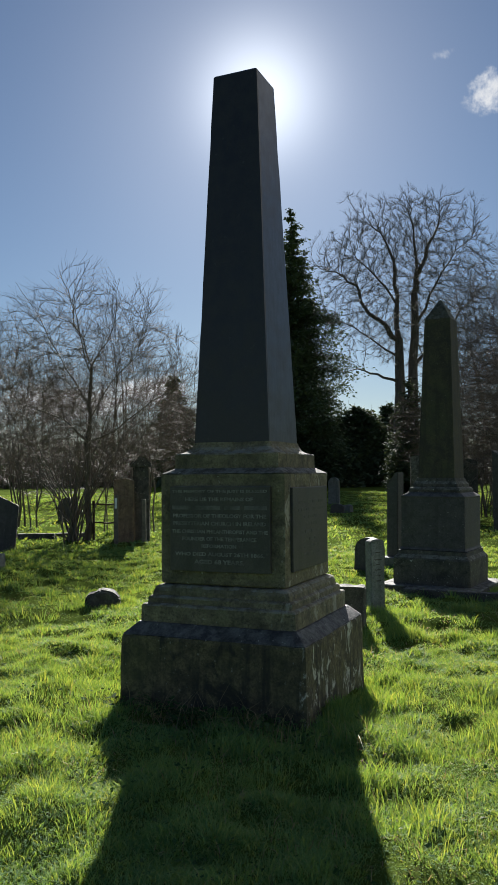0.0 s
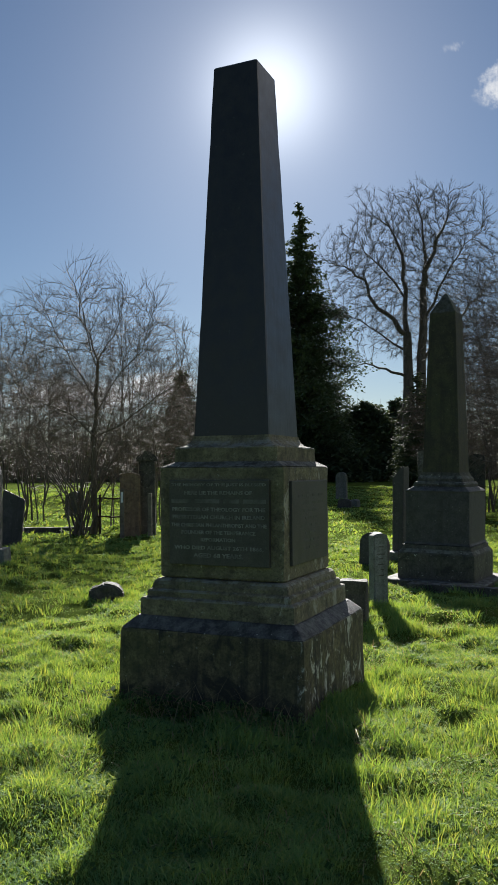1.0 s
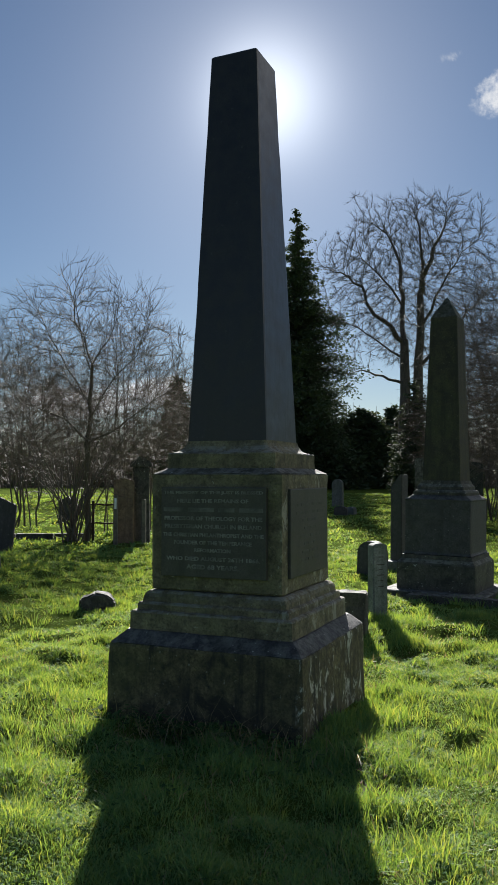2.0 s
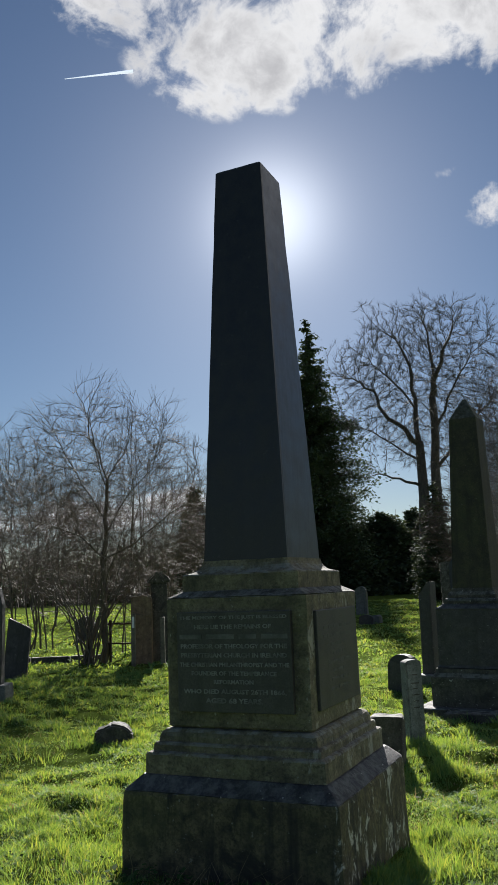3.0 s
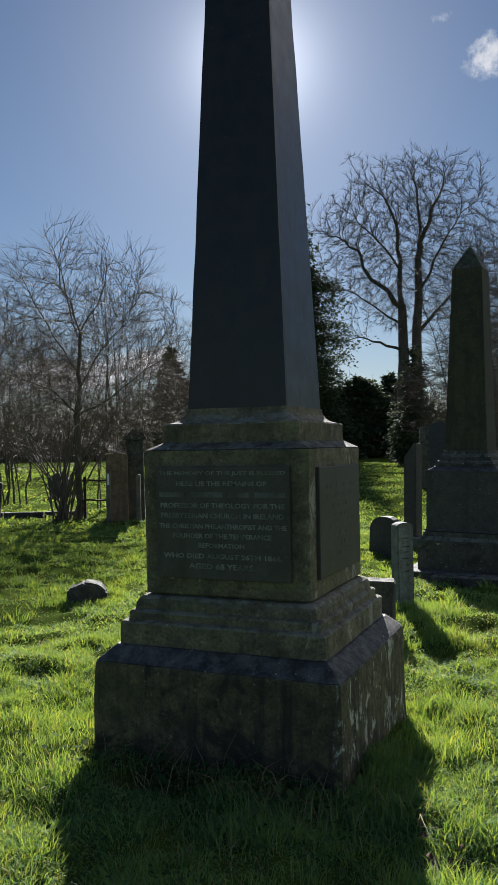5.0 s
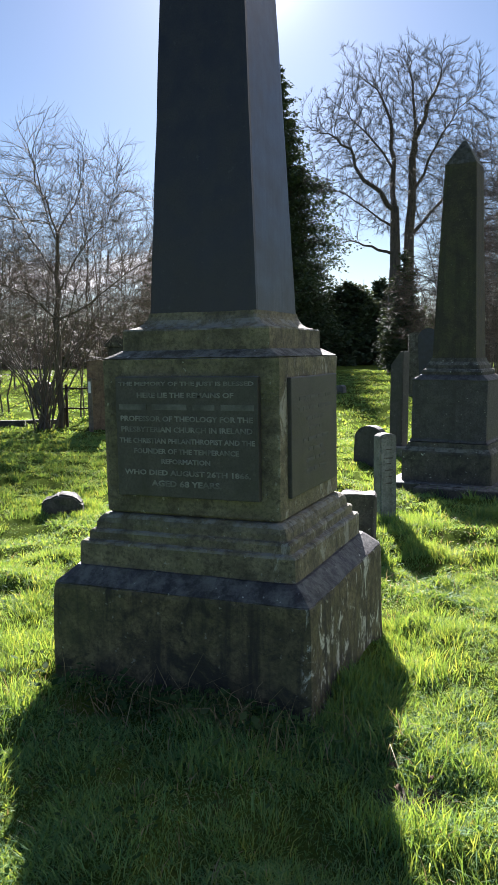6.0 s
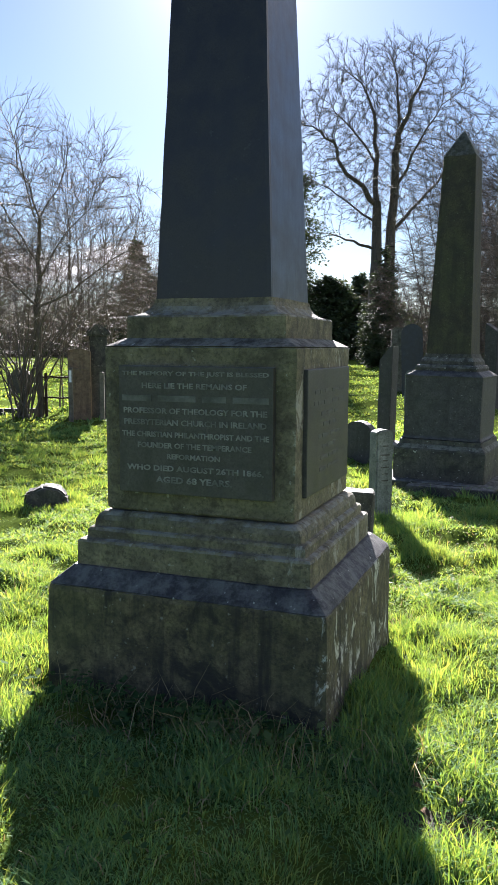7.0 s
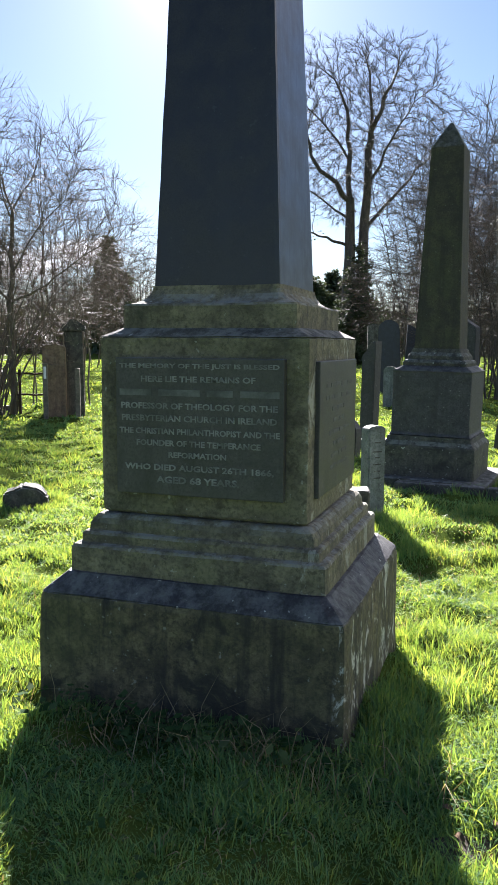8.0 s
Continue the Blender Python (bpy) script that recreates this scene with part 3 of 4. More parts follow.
part("capstone", prism([(-0.27, 1.70), (0.27, 1.70), (0.24, 1.80), (0.0, 1.96), (-0.24, 1.80)], 0.5, 0.02, 0.008, 43), SOOTSTONE, pillar)
for px, py, hh, marked in ((-9.87, 15.5, 1.08, True), (-9.2, 15.6, 1.0, False)):
    post = thing("wooden_post", pose(px, py, float(lie(px, py)), 0, 0, 25), "weathered square wooden marker post" + (" with white painted strip" if marked else ""), "post", "posts")
    part("stake", box(0.09, 0.09, hh + 0.25, (0, 0, -0.25), 0.008, 0.004, px, 4), WOODPOST, post)
    if marked:
        part("painted_strip", box(0.05, 0.006, 0.24, (0, -0.05, 0.78), 0.001), WHITEPAINT, post, "white painted strip")
railing = thing("iron_railing", pose(-11.05, 16.0, float(lie(-11, 16)), 0, 0, 30), "rusty dark iron grave railing with two bars", "railing")
for x in (0.2, 0.78):
    part("post", box(0.06, 0.06, 1.2, (x, 0, -0.25), 0.01, 0.003, x, 3), IRON, railing)
for z in (0.42, 0.86):
    v, f = tubes([(0.1 + 0.2 * k, 0, z + 0.012 * math.sin(k * 2.1), 0.022, 0.3 + 0.2 * k, 0, z + 0.012 * math.sin(k * 2.1 + 2.1), 0.022) for k in range(4)], 6)
    part("rail", mesh_of("rail", v, f, IRON), None, railing)
edge = thing("grave_kerb", pose(-12.4, 15.9, float(lie(-12.4, 15.9)), 0, 0, 28), "low mossy stone edging beside the hazel", "kerb")
for k in range(3):
    part("kerb_stone", box(0.88, 0.16, 0.38, (-0.9 + 0.9 * k, 0.01 * k, -0.2), 0.02, 0.01, k * 5, 3), SOOTSTONE, edge)


# ---------------------------------------------------------------- trees
def chain(points, r0, r1, rng, wander, pieces=3):
    """A wandering limb through the given points: a list of (Vector, radius)."""
    out = []
    total = len(points) - 1
    for k in range(total):
        a, b = Vector(points[k]), Vector(points[k + 1])
        for i in range(pieces):
            f = (k + i / pieces) / total
            p = a.lerp(b, i / pieces)
            if k or i:
                p += Vector((rng.gauss(0, 1), rng.gauss(0, 1), rng.gauss(0, 0.5))) * wander
            out.append((p, r0 + (r1 - r0) * f))
    out.append((Vector(points[-1]), r1))
    return out


def bare_tree(name, m, label, limbs, crown, count, twigs, twig_len, fine, seed, trunk_mat, twig_mat, wander=0.05, category="tree", group="", lift=0.45, swell=2.5):
    """limbs: (points, radius at the start, radius at the end). crown: middle and half-sizes of the body of air that the
    branches fill, each branch starting from the nearest wood below it; fine: a twig's radius."""
    rng, rs = random.Random(seed), np.random.RandomState(seed)
    t = thing(name, m, label, category, group)
    pos, way_, room = [], [], []
    for k, (points, r0, r1) in enumerate(limbs):
        limb = chain(points, r0, r1, rng, wander)
        v, f = tubes([(*p, r, *q, s) for (p, r), (q, s) in zip(limb, limb[1:])], 8)
        part("trunk" if k == 0 else "limb", mesh_of("limb", v, f, trunk_mat, True), None, t)
        for (p, r), (q, s) in zip(limb, limb[1:]):
            if p.z > crown[0][2] - crown[1][2] * 0.95:
                for g in (0.0, 0.5):
                    pos.append(p.lerp(q, g))
                    way_.append((q - p).normalized())
                    room.append(r)
    # the branches grow step by step towards points spread through the crown, forking where the points lie apart
    mid, half = np.array(crown[0], float), np.array(crown[1], float)
    ends = []
    while len(ends) < count:
        d = Vector(rs.normal(0, 1, 3)).normalized()
        reach = rs.rand() ** 0.42 * (0.90 + 0.26 * noise.noise(d * 2.3 + Vector((seed, 0, 0))) + 0.12 * noise.noise(d * 7))
        p = mid + half * np.array(d) * reach
        if p[2] > 0.3:
            ends.append(p)
    ends = np.array(ends)
    stride = half[2] / 20.0
    nodes, parent, heads = [np.array(p) for p in pos], [-1] * len(pos), [np.array(w) for w in way_]
    used = len(nodes)
    near, best = np.full(count, 1e9), np.zeros(count, int)

    def meet(first):
        new_ = np.array(nodes[first:])
        far = np.linalg.norm(ends[:, None] - new_[None], axis=2)
        k = far.argmin(1)
        better = far[np.arange(count), k] < near
        near[better], best[better] = far[np.arange(count), k][better], k[better] + first

    meet(0)
    tried = set()
    for _ in range(90):
        live = near > stride * 1.3
        if not live.any():
            break
        pull = np.zeros((len(nodes), 3))
        off = ends[live] - np.array(nodes)[best[live]]
        np.add.at(pull, best[live], off / np.linalg.norm(off, axis=1, keepdims=True))
        first = len(nodes)
        for k in np.flatnonzero(np.abs(pull).sum(1) > 1e-6):
            away = nodes[k] - mid
            d = pull[k] / (np.linalg.norm(pull[k]) + 1e-9) + 0.7 * heads[k] + 0.3 * away / (np.linalg.norm(away) + 1e-9) + rs.normal(0, 0.09, 3) + [0, 0, 0.3 * lift]
            d /= np.linalg.norm(d)
            mark = (k, *np.round(d * 1.6).astype(int))
            if mark in tried:
                near[(best == k) & live] = 0.0
                continue
            tried.add(mark)
            nodes.append(nodes[k] + d * stride * rs.uniform(0.8, 1.15))
            parent.append(k)
            heads.append(d)
        if len(nodes) == first:
            break
        meet(first)
    n_all = len(nodes)
    size, kids = np.zeros(n_all), np.zeros(n_all, int)
    for k in range(n_all - 1, used - 1, -1):
        size[k] = max(fine, size[k] ** (1 / swell)) if size[k] else fine
        size[parent[k]] += size[k] ** swell if parent[k] >= used else 0.0
        kids[parent[k]] += 1
    wood, thin = [], []
    for k in range(used, n_all):
        up = parent[k]
        r0 = min(size[up] if up >= used else room[up] * 0.7, size[k] * 1.25)
        wood.append((*nodes[up], r0, *nodes[k], min(size[k], r0)))
        if size[k] > fine * 2.6:
            continue
        for _ in range(twigs if kids[k] else twigs + 2):
            a = nodes[up] + (nodes[k] - nodes[up]) * (rs.rand() if kids[k] else 1.0)
            out = (a - mid) * [1, 1, 0.8] + [0, 0, lift * half[2]]
            d = heads[k] * 0.85 + out / (np.linalg.norm(out) + 1e-9) * 0.45 + rs.normal(0, 0.34, 3)
            d /= np.linalg.norm(d)
            b = a + d * twig_len * rs.uniform(0.25, 0.6)
            e = d + rs.normal(0, 0.25, 3) + [0, 0, 0.12]
            e = b + e / np.linalg.norm(e) * twig_len * rs.uniform(0.15, 0.5)
            thin += [(*a, fine * 0.75, *b, fine * 0.55), (*b, fine * 0.55, *e, fine * 0.35)]
    v, f = tubes(wood, 4)
    tagged(part("branchwork", mesh_of("branchwork", v, f, trunk_mat, True), None, t), kind="stuff")
    v, f = tubes(thin, 3)
    tagged(part("crown", mesh_of("crown", v, f, twig_mat), None, t), kind="stuff")
    return t


def on_bearing(az, dist, x0=0.13, y0=-0.29):
    """A place on the ground on that bearing from the path's beginning."""
    h = heading(az)
    x, y = x0 + h.x * dist, y0 + h.y * dist
    return x, y, float(lie(x, y))


# the great ash
px, py, pz = on_bearing(-12.0, 55)
ash = [([(-0.40, 0, -0.3), (-0.36, 0, 5), (-0.4, 0.1, 10.5)], 0.50, 0.27),
       ([(0.40, 0.2, -0.3), (0.42, 0.3, 5), (0.50, 0.2, 9), (0.7, 0.0, 13.5), (1.0, -0.3, 15), (2.0, -0.6, 17.2), (2.8, -0.5, 19.4)], 0.44, 0.012),
       ([(-0.4, 0.1, 10.3), (-1.4, -0.5, 11.3), (-2.45, -1.0, 12.4), (-3.1, -1.2, 13.9), (-4.4, -1.6, 14.8), (-5.6, -1.9, 15.0)], 0.19, 0.012),
       ([(-0.4, 0.1, 10.3), (-0.5, 0.6, 13.5), (-0.65, 0.9, 16), (-1.6, 1.6, 18.2), (-2.9, 1.9, 19.4)], 0.19, 0.012),
       ([(0.7, 0.0, 13.3), (0.78, 0.6, 16.5), (0.5, 1.0, 19), (0.2, 1.2, 20.8)], 0.13, 0.01),
       ([(0.5, 0.2, 8.6), (1.8, 0.8, 10.0), (3.4, 1.2, 11.8), (4.8, 1.4, 13.6), (6.2, 1.5, 14.6)], 0.14, 0.01),
       ([(0.6, 0.2, 11.0), (1.6, -0.9, 13.0), (3.0, -1.4, 15.2), (4.6, -1.6, 17.0)], 0.11, 0.01),
       ([(-0.45, 0, 7.5), (-1.8, -0.4, 8.0), (-3.2, -0.6, 8.4), (-4.3, -0.8, 8.2)], 0.11, 0.01),
       ([(-0.4, 0.2, 9.2), (-1.8, 0.9, 10.2), (-3.6, 1.4, 11.6), (-5.2, 1.6, 12.4)], 0.09, 0.01),
       ([(-0.5, 0.4, 12.8), (-1.8, 0.9, 14.8), (-3.2, 1.3, 16.4), (-4.4, 1.5, 17.6)], 0.09, 0.01)]
bare_tree("ash_tree", pose(px, py, pz, 0, 0, 12), "large leafless ash tree with domed crown of fine twigs", ash,
          ((0.25, 0.2, 14.4), (6.6, 5.6, 6.6)), 8500, 5, 0.6, 0.0088, 1, BARK, BARK, 0.08, lift=0.1, swell=2.3)

# the hazel by the railing
px, py, pz = on_bearing(-34.4, 19.8)
hazel = [([(0, 0, -0.2), (0.05, 0, 1.2), (0.1, 0, 2.35), (0.11, 0, 3.3), (0.13, 0, 4.16)], 0.085, 0.036),
         ([(0.13, 0, 4.16), (-0.22, 0.1, 5.2), (-0.33, 0.15, 5.8), (-0.62, 0.2, 6.5)], 0.022, 0.004),
         ([(0.13, 0, 4.16), (0.48, 0.2, 4.8), (0.74, 0.3, 5.35), (0.83, 0.4, 6.45)], 0.020, 0.004),
         ([(0.11, 0, 3.2), (-0.45, 0.2, 4.1), (-0.9, 0.4, 4.9), (-1.2, 0.5, 5.5), (-1.7, 0.6, 6.3)], 0.022, 0.004),
         ([(0.1, 0, 2.35), (0.6, -0.1, 2.55), (1.1, -0.2, 2.95), (1.85, -0.3, 3.5), (2.6, -0.3, 3.75)], 0.030, 0.005),
         ([(0.1, 0, 2.3), (-0.5, -0.2, 2.85), (-1.5, -0.3, 3.25), (-2.1, -0.3, 4.2)], 0.030, 0.005),
         ([(0.1, 0, 2.9), (0.5, -0.5, 3.6), (1.1, -0.8, 4.3), (1.5, -0.9, 5.4)], 0.019, 0.004),
         ([(0.05, 0, 1.0), (0.5, 0.1, 1.7), (0.9, 0.2, 2.5), (1.5, 0.3, 3.1)], 0.030, 0.006),
         ([(0.12, 0, 3.7), (-0.1, -0.5, 4.6), (-0.3, -0.8, 5.6), (0.1, -1.0, 6.5)], 0.018, 0.004)]
bare_tree("hazel_tree", pose(px, py, pz, 0, 0, 34), "leafless hazel with dark trunk and spreading twiggy crown", hazel,
          ((0.0, 0.0, 3.8), (2.7, 2.3, 2.6)), 1400, 2, 0.6, 0.0042, 2, HAZELBARK, TWIG, 0.03, lift=0.45)
rng = random.Random(8)


def stems(count, tall, lean, foot=0.25, r=0.03):
    """Upright rods fanning from one foot."""
    out = []
    for _ in range(count):
        a, k, h = rng.uniform(0, 2 * math.pi), rng.uniform(0.2, 1.0) * lean, tall * rng.uniform(0.65, 1.0)
        x, y = rng.gauss(0, foot), rng.gauss(0, foot)
        cx, cy = math.cos(a) * k, math.sin(a) * k
        out.append(([(x, y, -0.15), (x + cx * h * 0.25, y + cy * h * 0.25, h * 0.35), (x + cx * h * 0.65, y + cy * h * 0.65, h * 0.7), (x + cx * h, y + cy * h, h)], r * rng.uniform(0.6, 1.1), r * 0.2))
    return out


px, py, pz = on_bearing(-35.3, 19.6)
bare_tree("hazel_bush", pose(px, py, pz), "leafless coppiced hazel bush of thin arching rods", stems(30, 3.4, 0.8, 0.16, 0.026),
          ((0.0, 0.0, 2.3), (1.9, 1.9, 1.9)), 420, 1, 0.5, 0.005, 3, HAZELBARK, TWIG, 0.03, "bush")

px, py, pz = on_bearing(-31.4, 22.5)
bare_tree("hazel_bush", pose(px, py, pz), "leafless tall bush of upright grey rods behind the railing", stems(12, 6.0, 0.30, 0.35, 0.026),
          ((0.0, 0.0, 3.7), (2.2, 1.9, 2.7)), 1000, 2, 0.55, 0.0044, 4, HAZELBARK, TWIG, 0.03, "bush", lift=0.5)

# bare trees and thickets behind, left and right
masters = []
for k, (tall, lean, count) in enumerate(((8.0, 0.30, 5), (8.8, 0.24, 5), (6.5, 0.5, 8))):
    masters.append(bare_tree("thicket_tree", pose(0, 0, -50), "leafless multi-stemmed tree with brown twigs", stems(count, tall, lean, 0.35, 0.042),
                             ((0, 0, tall * 0.56), (tall * (0.36, 0.33, 0.5)[k], tall * (0.36, 0.33, 0.5)[k], tall * 0.46)), 600, 2, 0.7, 0.0066, 20 + k, BARK, TWIG, 0.06, group="bare trees"))
SPOTS = [(-38.6, 40, 1.0, 0), (-35.4, 46, 0.9, 1), (-32.0, 44, 0.75, 2), (-29.6, 46, 0.9, 0), (-27.3, 42, 0.9, 1), (-41.5, 33, 1.05, 0), (-45, 36, 1.1, 1),
         (-38.9, 25, 0.85, 2), (-26.5, 33, 0.75, 2),
         (-8.2, 42, 1.25, 1), (-6.3, 36, 1.15, 0), (-4.6, 33, 1.2, 1), (-2.6, 30, 1.1, 0), (-0.6, 32, 1.2, 1), (2.0, 30, 1.1, 2), (-7.0, 28, 0.7, 2), (-4.4, 24.5, 0.8, 2), (-2.2, 25, 0.9, 2), (0.2, 24, 0.95, 0), (-9.6, 47, 1.0, 2), (-5.6, 46, 1.5, 1), (-2.6, 44, 1.5, 0), (1.0, 42, 1.5, 1), (-48, 34, 1.1, 1), (5, 30, 1.2, 0)]
for k, (az, dist, size, which) in enumerate(SPOTS):
    x, y, z = on_bearing(az, dist)
    m = pose(x, y, z, 0, 0, k * 67.0) @ Matrix.Diagonal((size, size, size, 1))
    if k < 3:
        which = k
    t = copy_thing(masters[which], m)
    t.matrix_basis = m
for t in masters:
    for o in [*t.children_recursive, t]:
        bpy.data.objects.remove(o)


def sprays(centres, size, rng, droop):
    """Small pointed sprays of foliage at those places: vertices and faces."""
    c = np.asarray(centres, float)
    n = len(c)
    a, l = rng.uniform(0, 2 * np.pi, n), size * rng.uniform(0.6, 1.4, n)
    tip = np.stack([np.cos(a), np.sin(a), -droop + rng.normal(0, 0.35, n)], 1) * l[:, None]
    side = np.stack([-np.sin(a), np.cos(a), rng.normal(0, 0.5, n)], 1) * (l * 0.3)[:, None]
    verts = np.stack([c, c + tip * 0.45 + side, c + tip, c + tip * 0.45 - side], 1)
    return verts.reshape(-1, 3), np.arange(n * 4).reshape(-1, 4)


def evergreen(name, m, label, outline, boughs, per, size, seed, droop=0.5, rough=0.25, trunk=0.2, category="tree"):
    """outline: (height, radius) pairs; boughs reach unevenly to it and carry sprays."""
    rng = np.random.RandomState(seed)
    hs, rs = np.array([p[0] for p in outline]), np.array([p[1] for p in outline])
    pts, segs = [], []
    w = np.interp(np.linspace(hs[0], hs[-1], 200), hs, rs) + 0.05
    heights = np.interp(rng.rand(boughs), np.cumsum(w) / w.sum(), np.linspace(hs[0], hs[-1], 200))
    for h in heights:
        az = rng.uniform(0, 2 * np.pi)
        reach = np.interp(h, hs, rs) * (1 + rng.normal(0, rough) * 0.6) * (0.85 + 0.3 * math.sin(3 * az + h * 0.9))
        reach = max(0.08, reach)
        k = max(3, int(per * (0.4 + reach / rs.max())))
        f = rng.rand(k) ** 0.6
        d = np.array([math.cos(az), math.sin(az)])
        p = np.stack([d[0] * f * reach, d[1] * f * reach, h + f * reach * 0.25 - (f * reach) ** 2 * 0.10], 1)
        pts.append(p + rng.normal(0, 0.05 + 0.035 * reach, (k, 3)) * [1, 1, 0.8])
        segs.append((0, 0, h - 0.1, 0.03, d[0] * reach * 0.8, d[1] * reach * 0.8, h + reach * 0.14, 0.008))
    t = thing(name, m, label, category)
    v, f = tubes([(0, 0, -0.3, trunk, 0, 0, hs[-1] * 0.5, trunk * 0.6), (0, 0, hs[-1] * 0.5, trunk * 0.6, 0, 0, hs[-1] * 0.97, 0.02)] + segs, 6)
    part("trunk", mesh_of("trunk", v, f, BARK, True), None, t)
    v, f = sprays(np.concatenate(pts), size, rng, droop)
    part("crown", mesh_of("crown", v, f, NEEDLE), None, t, "dense dark green foliage")
    return t


x, y, z = on_bearing(-19.9, 74.5)
evergreen("cypress_tree", pose(x, y, z) @ Matrix.Diagonal((1.65, 1.65, 1.65, 1)), "tall dark conical cypress tree with ragged outline", [(0.6, 2.6), (2.5, 2.9), (5.5, 2.85), (7.5, 2.6), (9.1, 2.25), (10.7, 1.65), (12.3, 1.05), (14.2, 0.5), (16.0, 0.06)], 1300, 80, 0.15, 5, 0.3, 0.42)
x, y, z = on_bearing(-15.2, 76)
evergreen("yew_bush", pose(x, y, z) @ Matrix.Diagonal((1.65, 1.65, 1.65, 1)), "broad dark evergreen bush", [(0.1, 2.2), (1.5, 2.5), (2.9, 1.9), (4.0, 0.8), (4.5, 0.2)], 480, 60, 0.2, 6, 0.1, category="bush")
x, y, z = on_bearing(-13.2, 79)
evergreen("yew_bush", pose(x, y, z) @ Matrix.Diagonal((1.65, 1.65, 1.65, 1)), "tall dark evergreen bush below the ash", [(0.1, 2.0), (1.6, 2.2), (3.2, 1.4), (4.3, 0.6), (4.8, 0.1)], 440, 60, 0.2, 7, 0.1, category="bush")
x, y, z = on_bearing(-17.6, 82)
evergreen("yew_bush", pose(x, y, z) @ Matrix.Diagonal((1.65, 1.65, 1.65, 1)), "dark evergreen bush beside the cypress", [(0.1, 2.4), (1.5, 2.6), (3.0, 1.9), (4.2, 0.3)], 440, 60, 0.2, 9, 0.1, category="bush")
x, y, z = on_bearing(-11.8, 53)
evergreen("ivy_bush", pose(x, y, z), "dark ivy-clad bush at the foot of the ash", [(0.1, 1.8), (1.5, 1.9), (3.5, 1.3), (6.0, 0.7), (7.5, 0.2)], 420, 50, 0.18, 10, 0.1, category="bush")
x, y, z = on_bearing(-28.3, 80)
evergreen("fir_tree", pose(x, y, z) @ Matrix.Diagonal((1.29, 1.29, 1.29, 1)), "distant dark fir tree with pointed top", [(0.5, 2.2), (3.0, 2.0), (6.0, 1.1), (8.6, 0.1)], 260, 40, 0.45, 8, 0.3)

# far woods: rods and dark scrub along the horizon
rs = np.random.RandomState(12)
n = 9000
az, dist = np.radians(rs.uniform(-62, 22, n)), rs.uniform(84, 118, n)
x, y = np.sin(az) * dist, np.cos(az) * dist
h = (4.0 + 5.0 * patchy(np.degrees(az), dist, 7.0)) * rs.uniform(0.4, 1.15, n)
b = lie(x, y)
v, f = tubes(np.stack([x, y, b - 0.2, 0.05 + 0 * x, x + rs.normal(0, 0.7, n), y + rs.normal(0, 0.7, n), b + h, 0.015 + 0 * x], 1), 3)
woods = part("far_woods", mesh_of("far_woods", v, f, TWIG), None)
tagged(woods, "distant leafless brown woodland edge", "woodland", kind="stuff")
n = 26000
az, dist = np.radians(rs.uniform(-62, 22, n)), rs.uniform(86, 120, n)
x, y = np.sin(az) * dist, np.cos(az) * dist
z = lie(x, y) + rs.rand(n) ** 1.3 * (2.6 + 4.2 * patchy(np.degrees(az), dist, 5.0, 3))
v, f = sprays(np.stack([x, y, z], 1), 0.9, rs, 0.0)
scrub = part("far_scrub", mesh_of("far_scrub", v, f, NEEDLE), None)
tagged(scrub, "distant dark scrub and hedge", "scrub", kind="stuff")

# ---------------------------------------------------------------- grass
KEEPOUT = [(CX, CY, 0.655, 0.655, 0.0), (OX, OY, 0.6, 0.6, -6.0)]


def blades(name, x, y, h, w, rs, label, mat, bend=0.55, flat=0.0, out=None):
    """Bent, tapered blades: vertices and faces in one mesh."""
    keep = np.ones(len(x), bool)
    for cx, cy, hx, hy, rz in KEEPOUT:
        c, s = math.cos(radians(rz)), math.sin(radians(rz))
        u, v = (x - cx) * c + (y - cy) * s, -(x - cx) * s + (y - cy) * c
        keep &= (np.abs(u) > hx) | (np.abs(v) > hy)
    x, y, h, w = x[keep], y[keep], h[keep], w[keep]
    out = out[keep] if out is not None else None
    n = len(x)
    z = lie(x, y) - 0.008
    a, t = rs.uniform(0, 2 * np.pi, n), rs.uniform(0, 2 * np.pi, n)
    if out is not None:
        a = out + rs.normal(0, 0.6, n)
    lean = np.abs(rs.normal(0, bend, n)) + flat
    d = np.stack([np.cos(a), np.sin(a), 0 * a], 1)
    s = np.stack([np.cos(t), np.sin(t), 0 * t], 1) * (w / 2)[:, None]
    base = np.stack([x, y, z], 1)
    up = np.array([0, 0, 1.0])
    mid = base + (d * (0.35 * np.sin(lean))[:, None] + up * (0.62 * np.cos(lean * 0.6))[:, None]) * h[:, None]
    tip = mid + (d * (0.75 * np.sin(lean * 1.25))[:, None] + up * (0.55 * np.cos(lean * 1.25))[:, None]) * h[:, None]
    verts = np.stack([base - s, base + s, mid + s * 0.8, mid - s * 0.8, tip], 1)
    k = np.arange(n)[:, None] * 5
    ob = part(name, mesh_of(name, verts, [k + [[0, 1, 2, 3]], k + [[3, 2, 4]]], mat), None)
    return tagged(ob, label, "grass", kind="stuff")


def sward(n, r0, r1, power, rs):
    r = (r0 ** power + rs.rand(n) * (r1 ** power - r0 ** power)) ** (1 / power)
    az = np.radians(rs.uniform(-48, 9, n))
    return np.sin(az) * r, np.cos(az) * r - 0.3, r


def tussock(x, y):
    """0 in worn hollows, 1 in thick tufts."""
    return np.clip(1.7 * (0.5 * patchy(x, y, 0.75, 2) + 0.5 * patchy(x, y, 0.27, 4)) - 0.35, 0.0, 1.0)


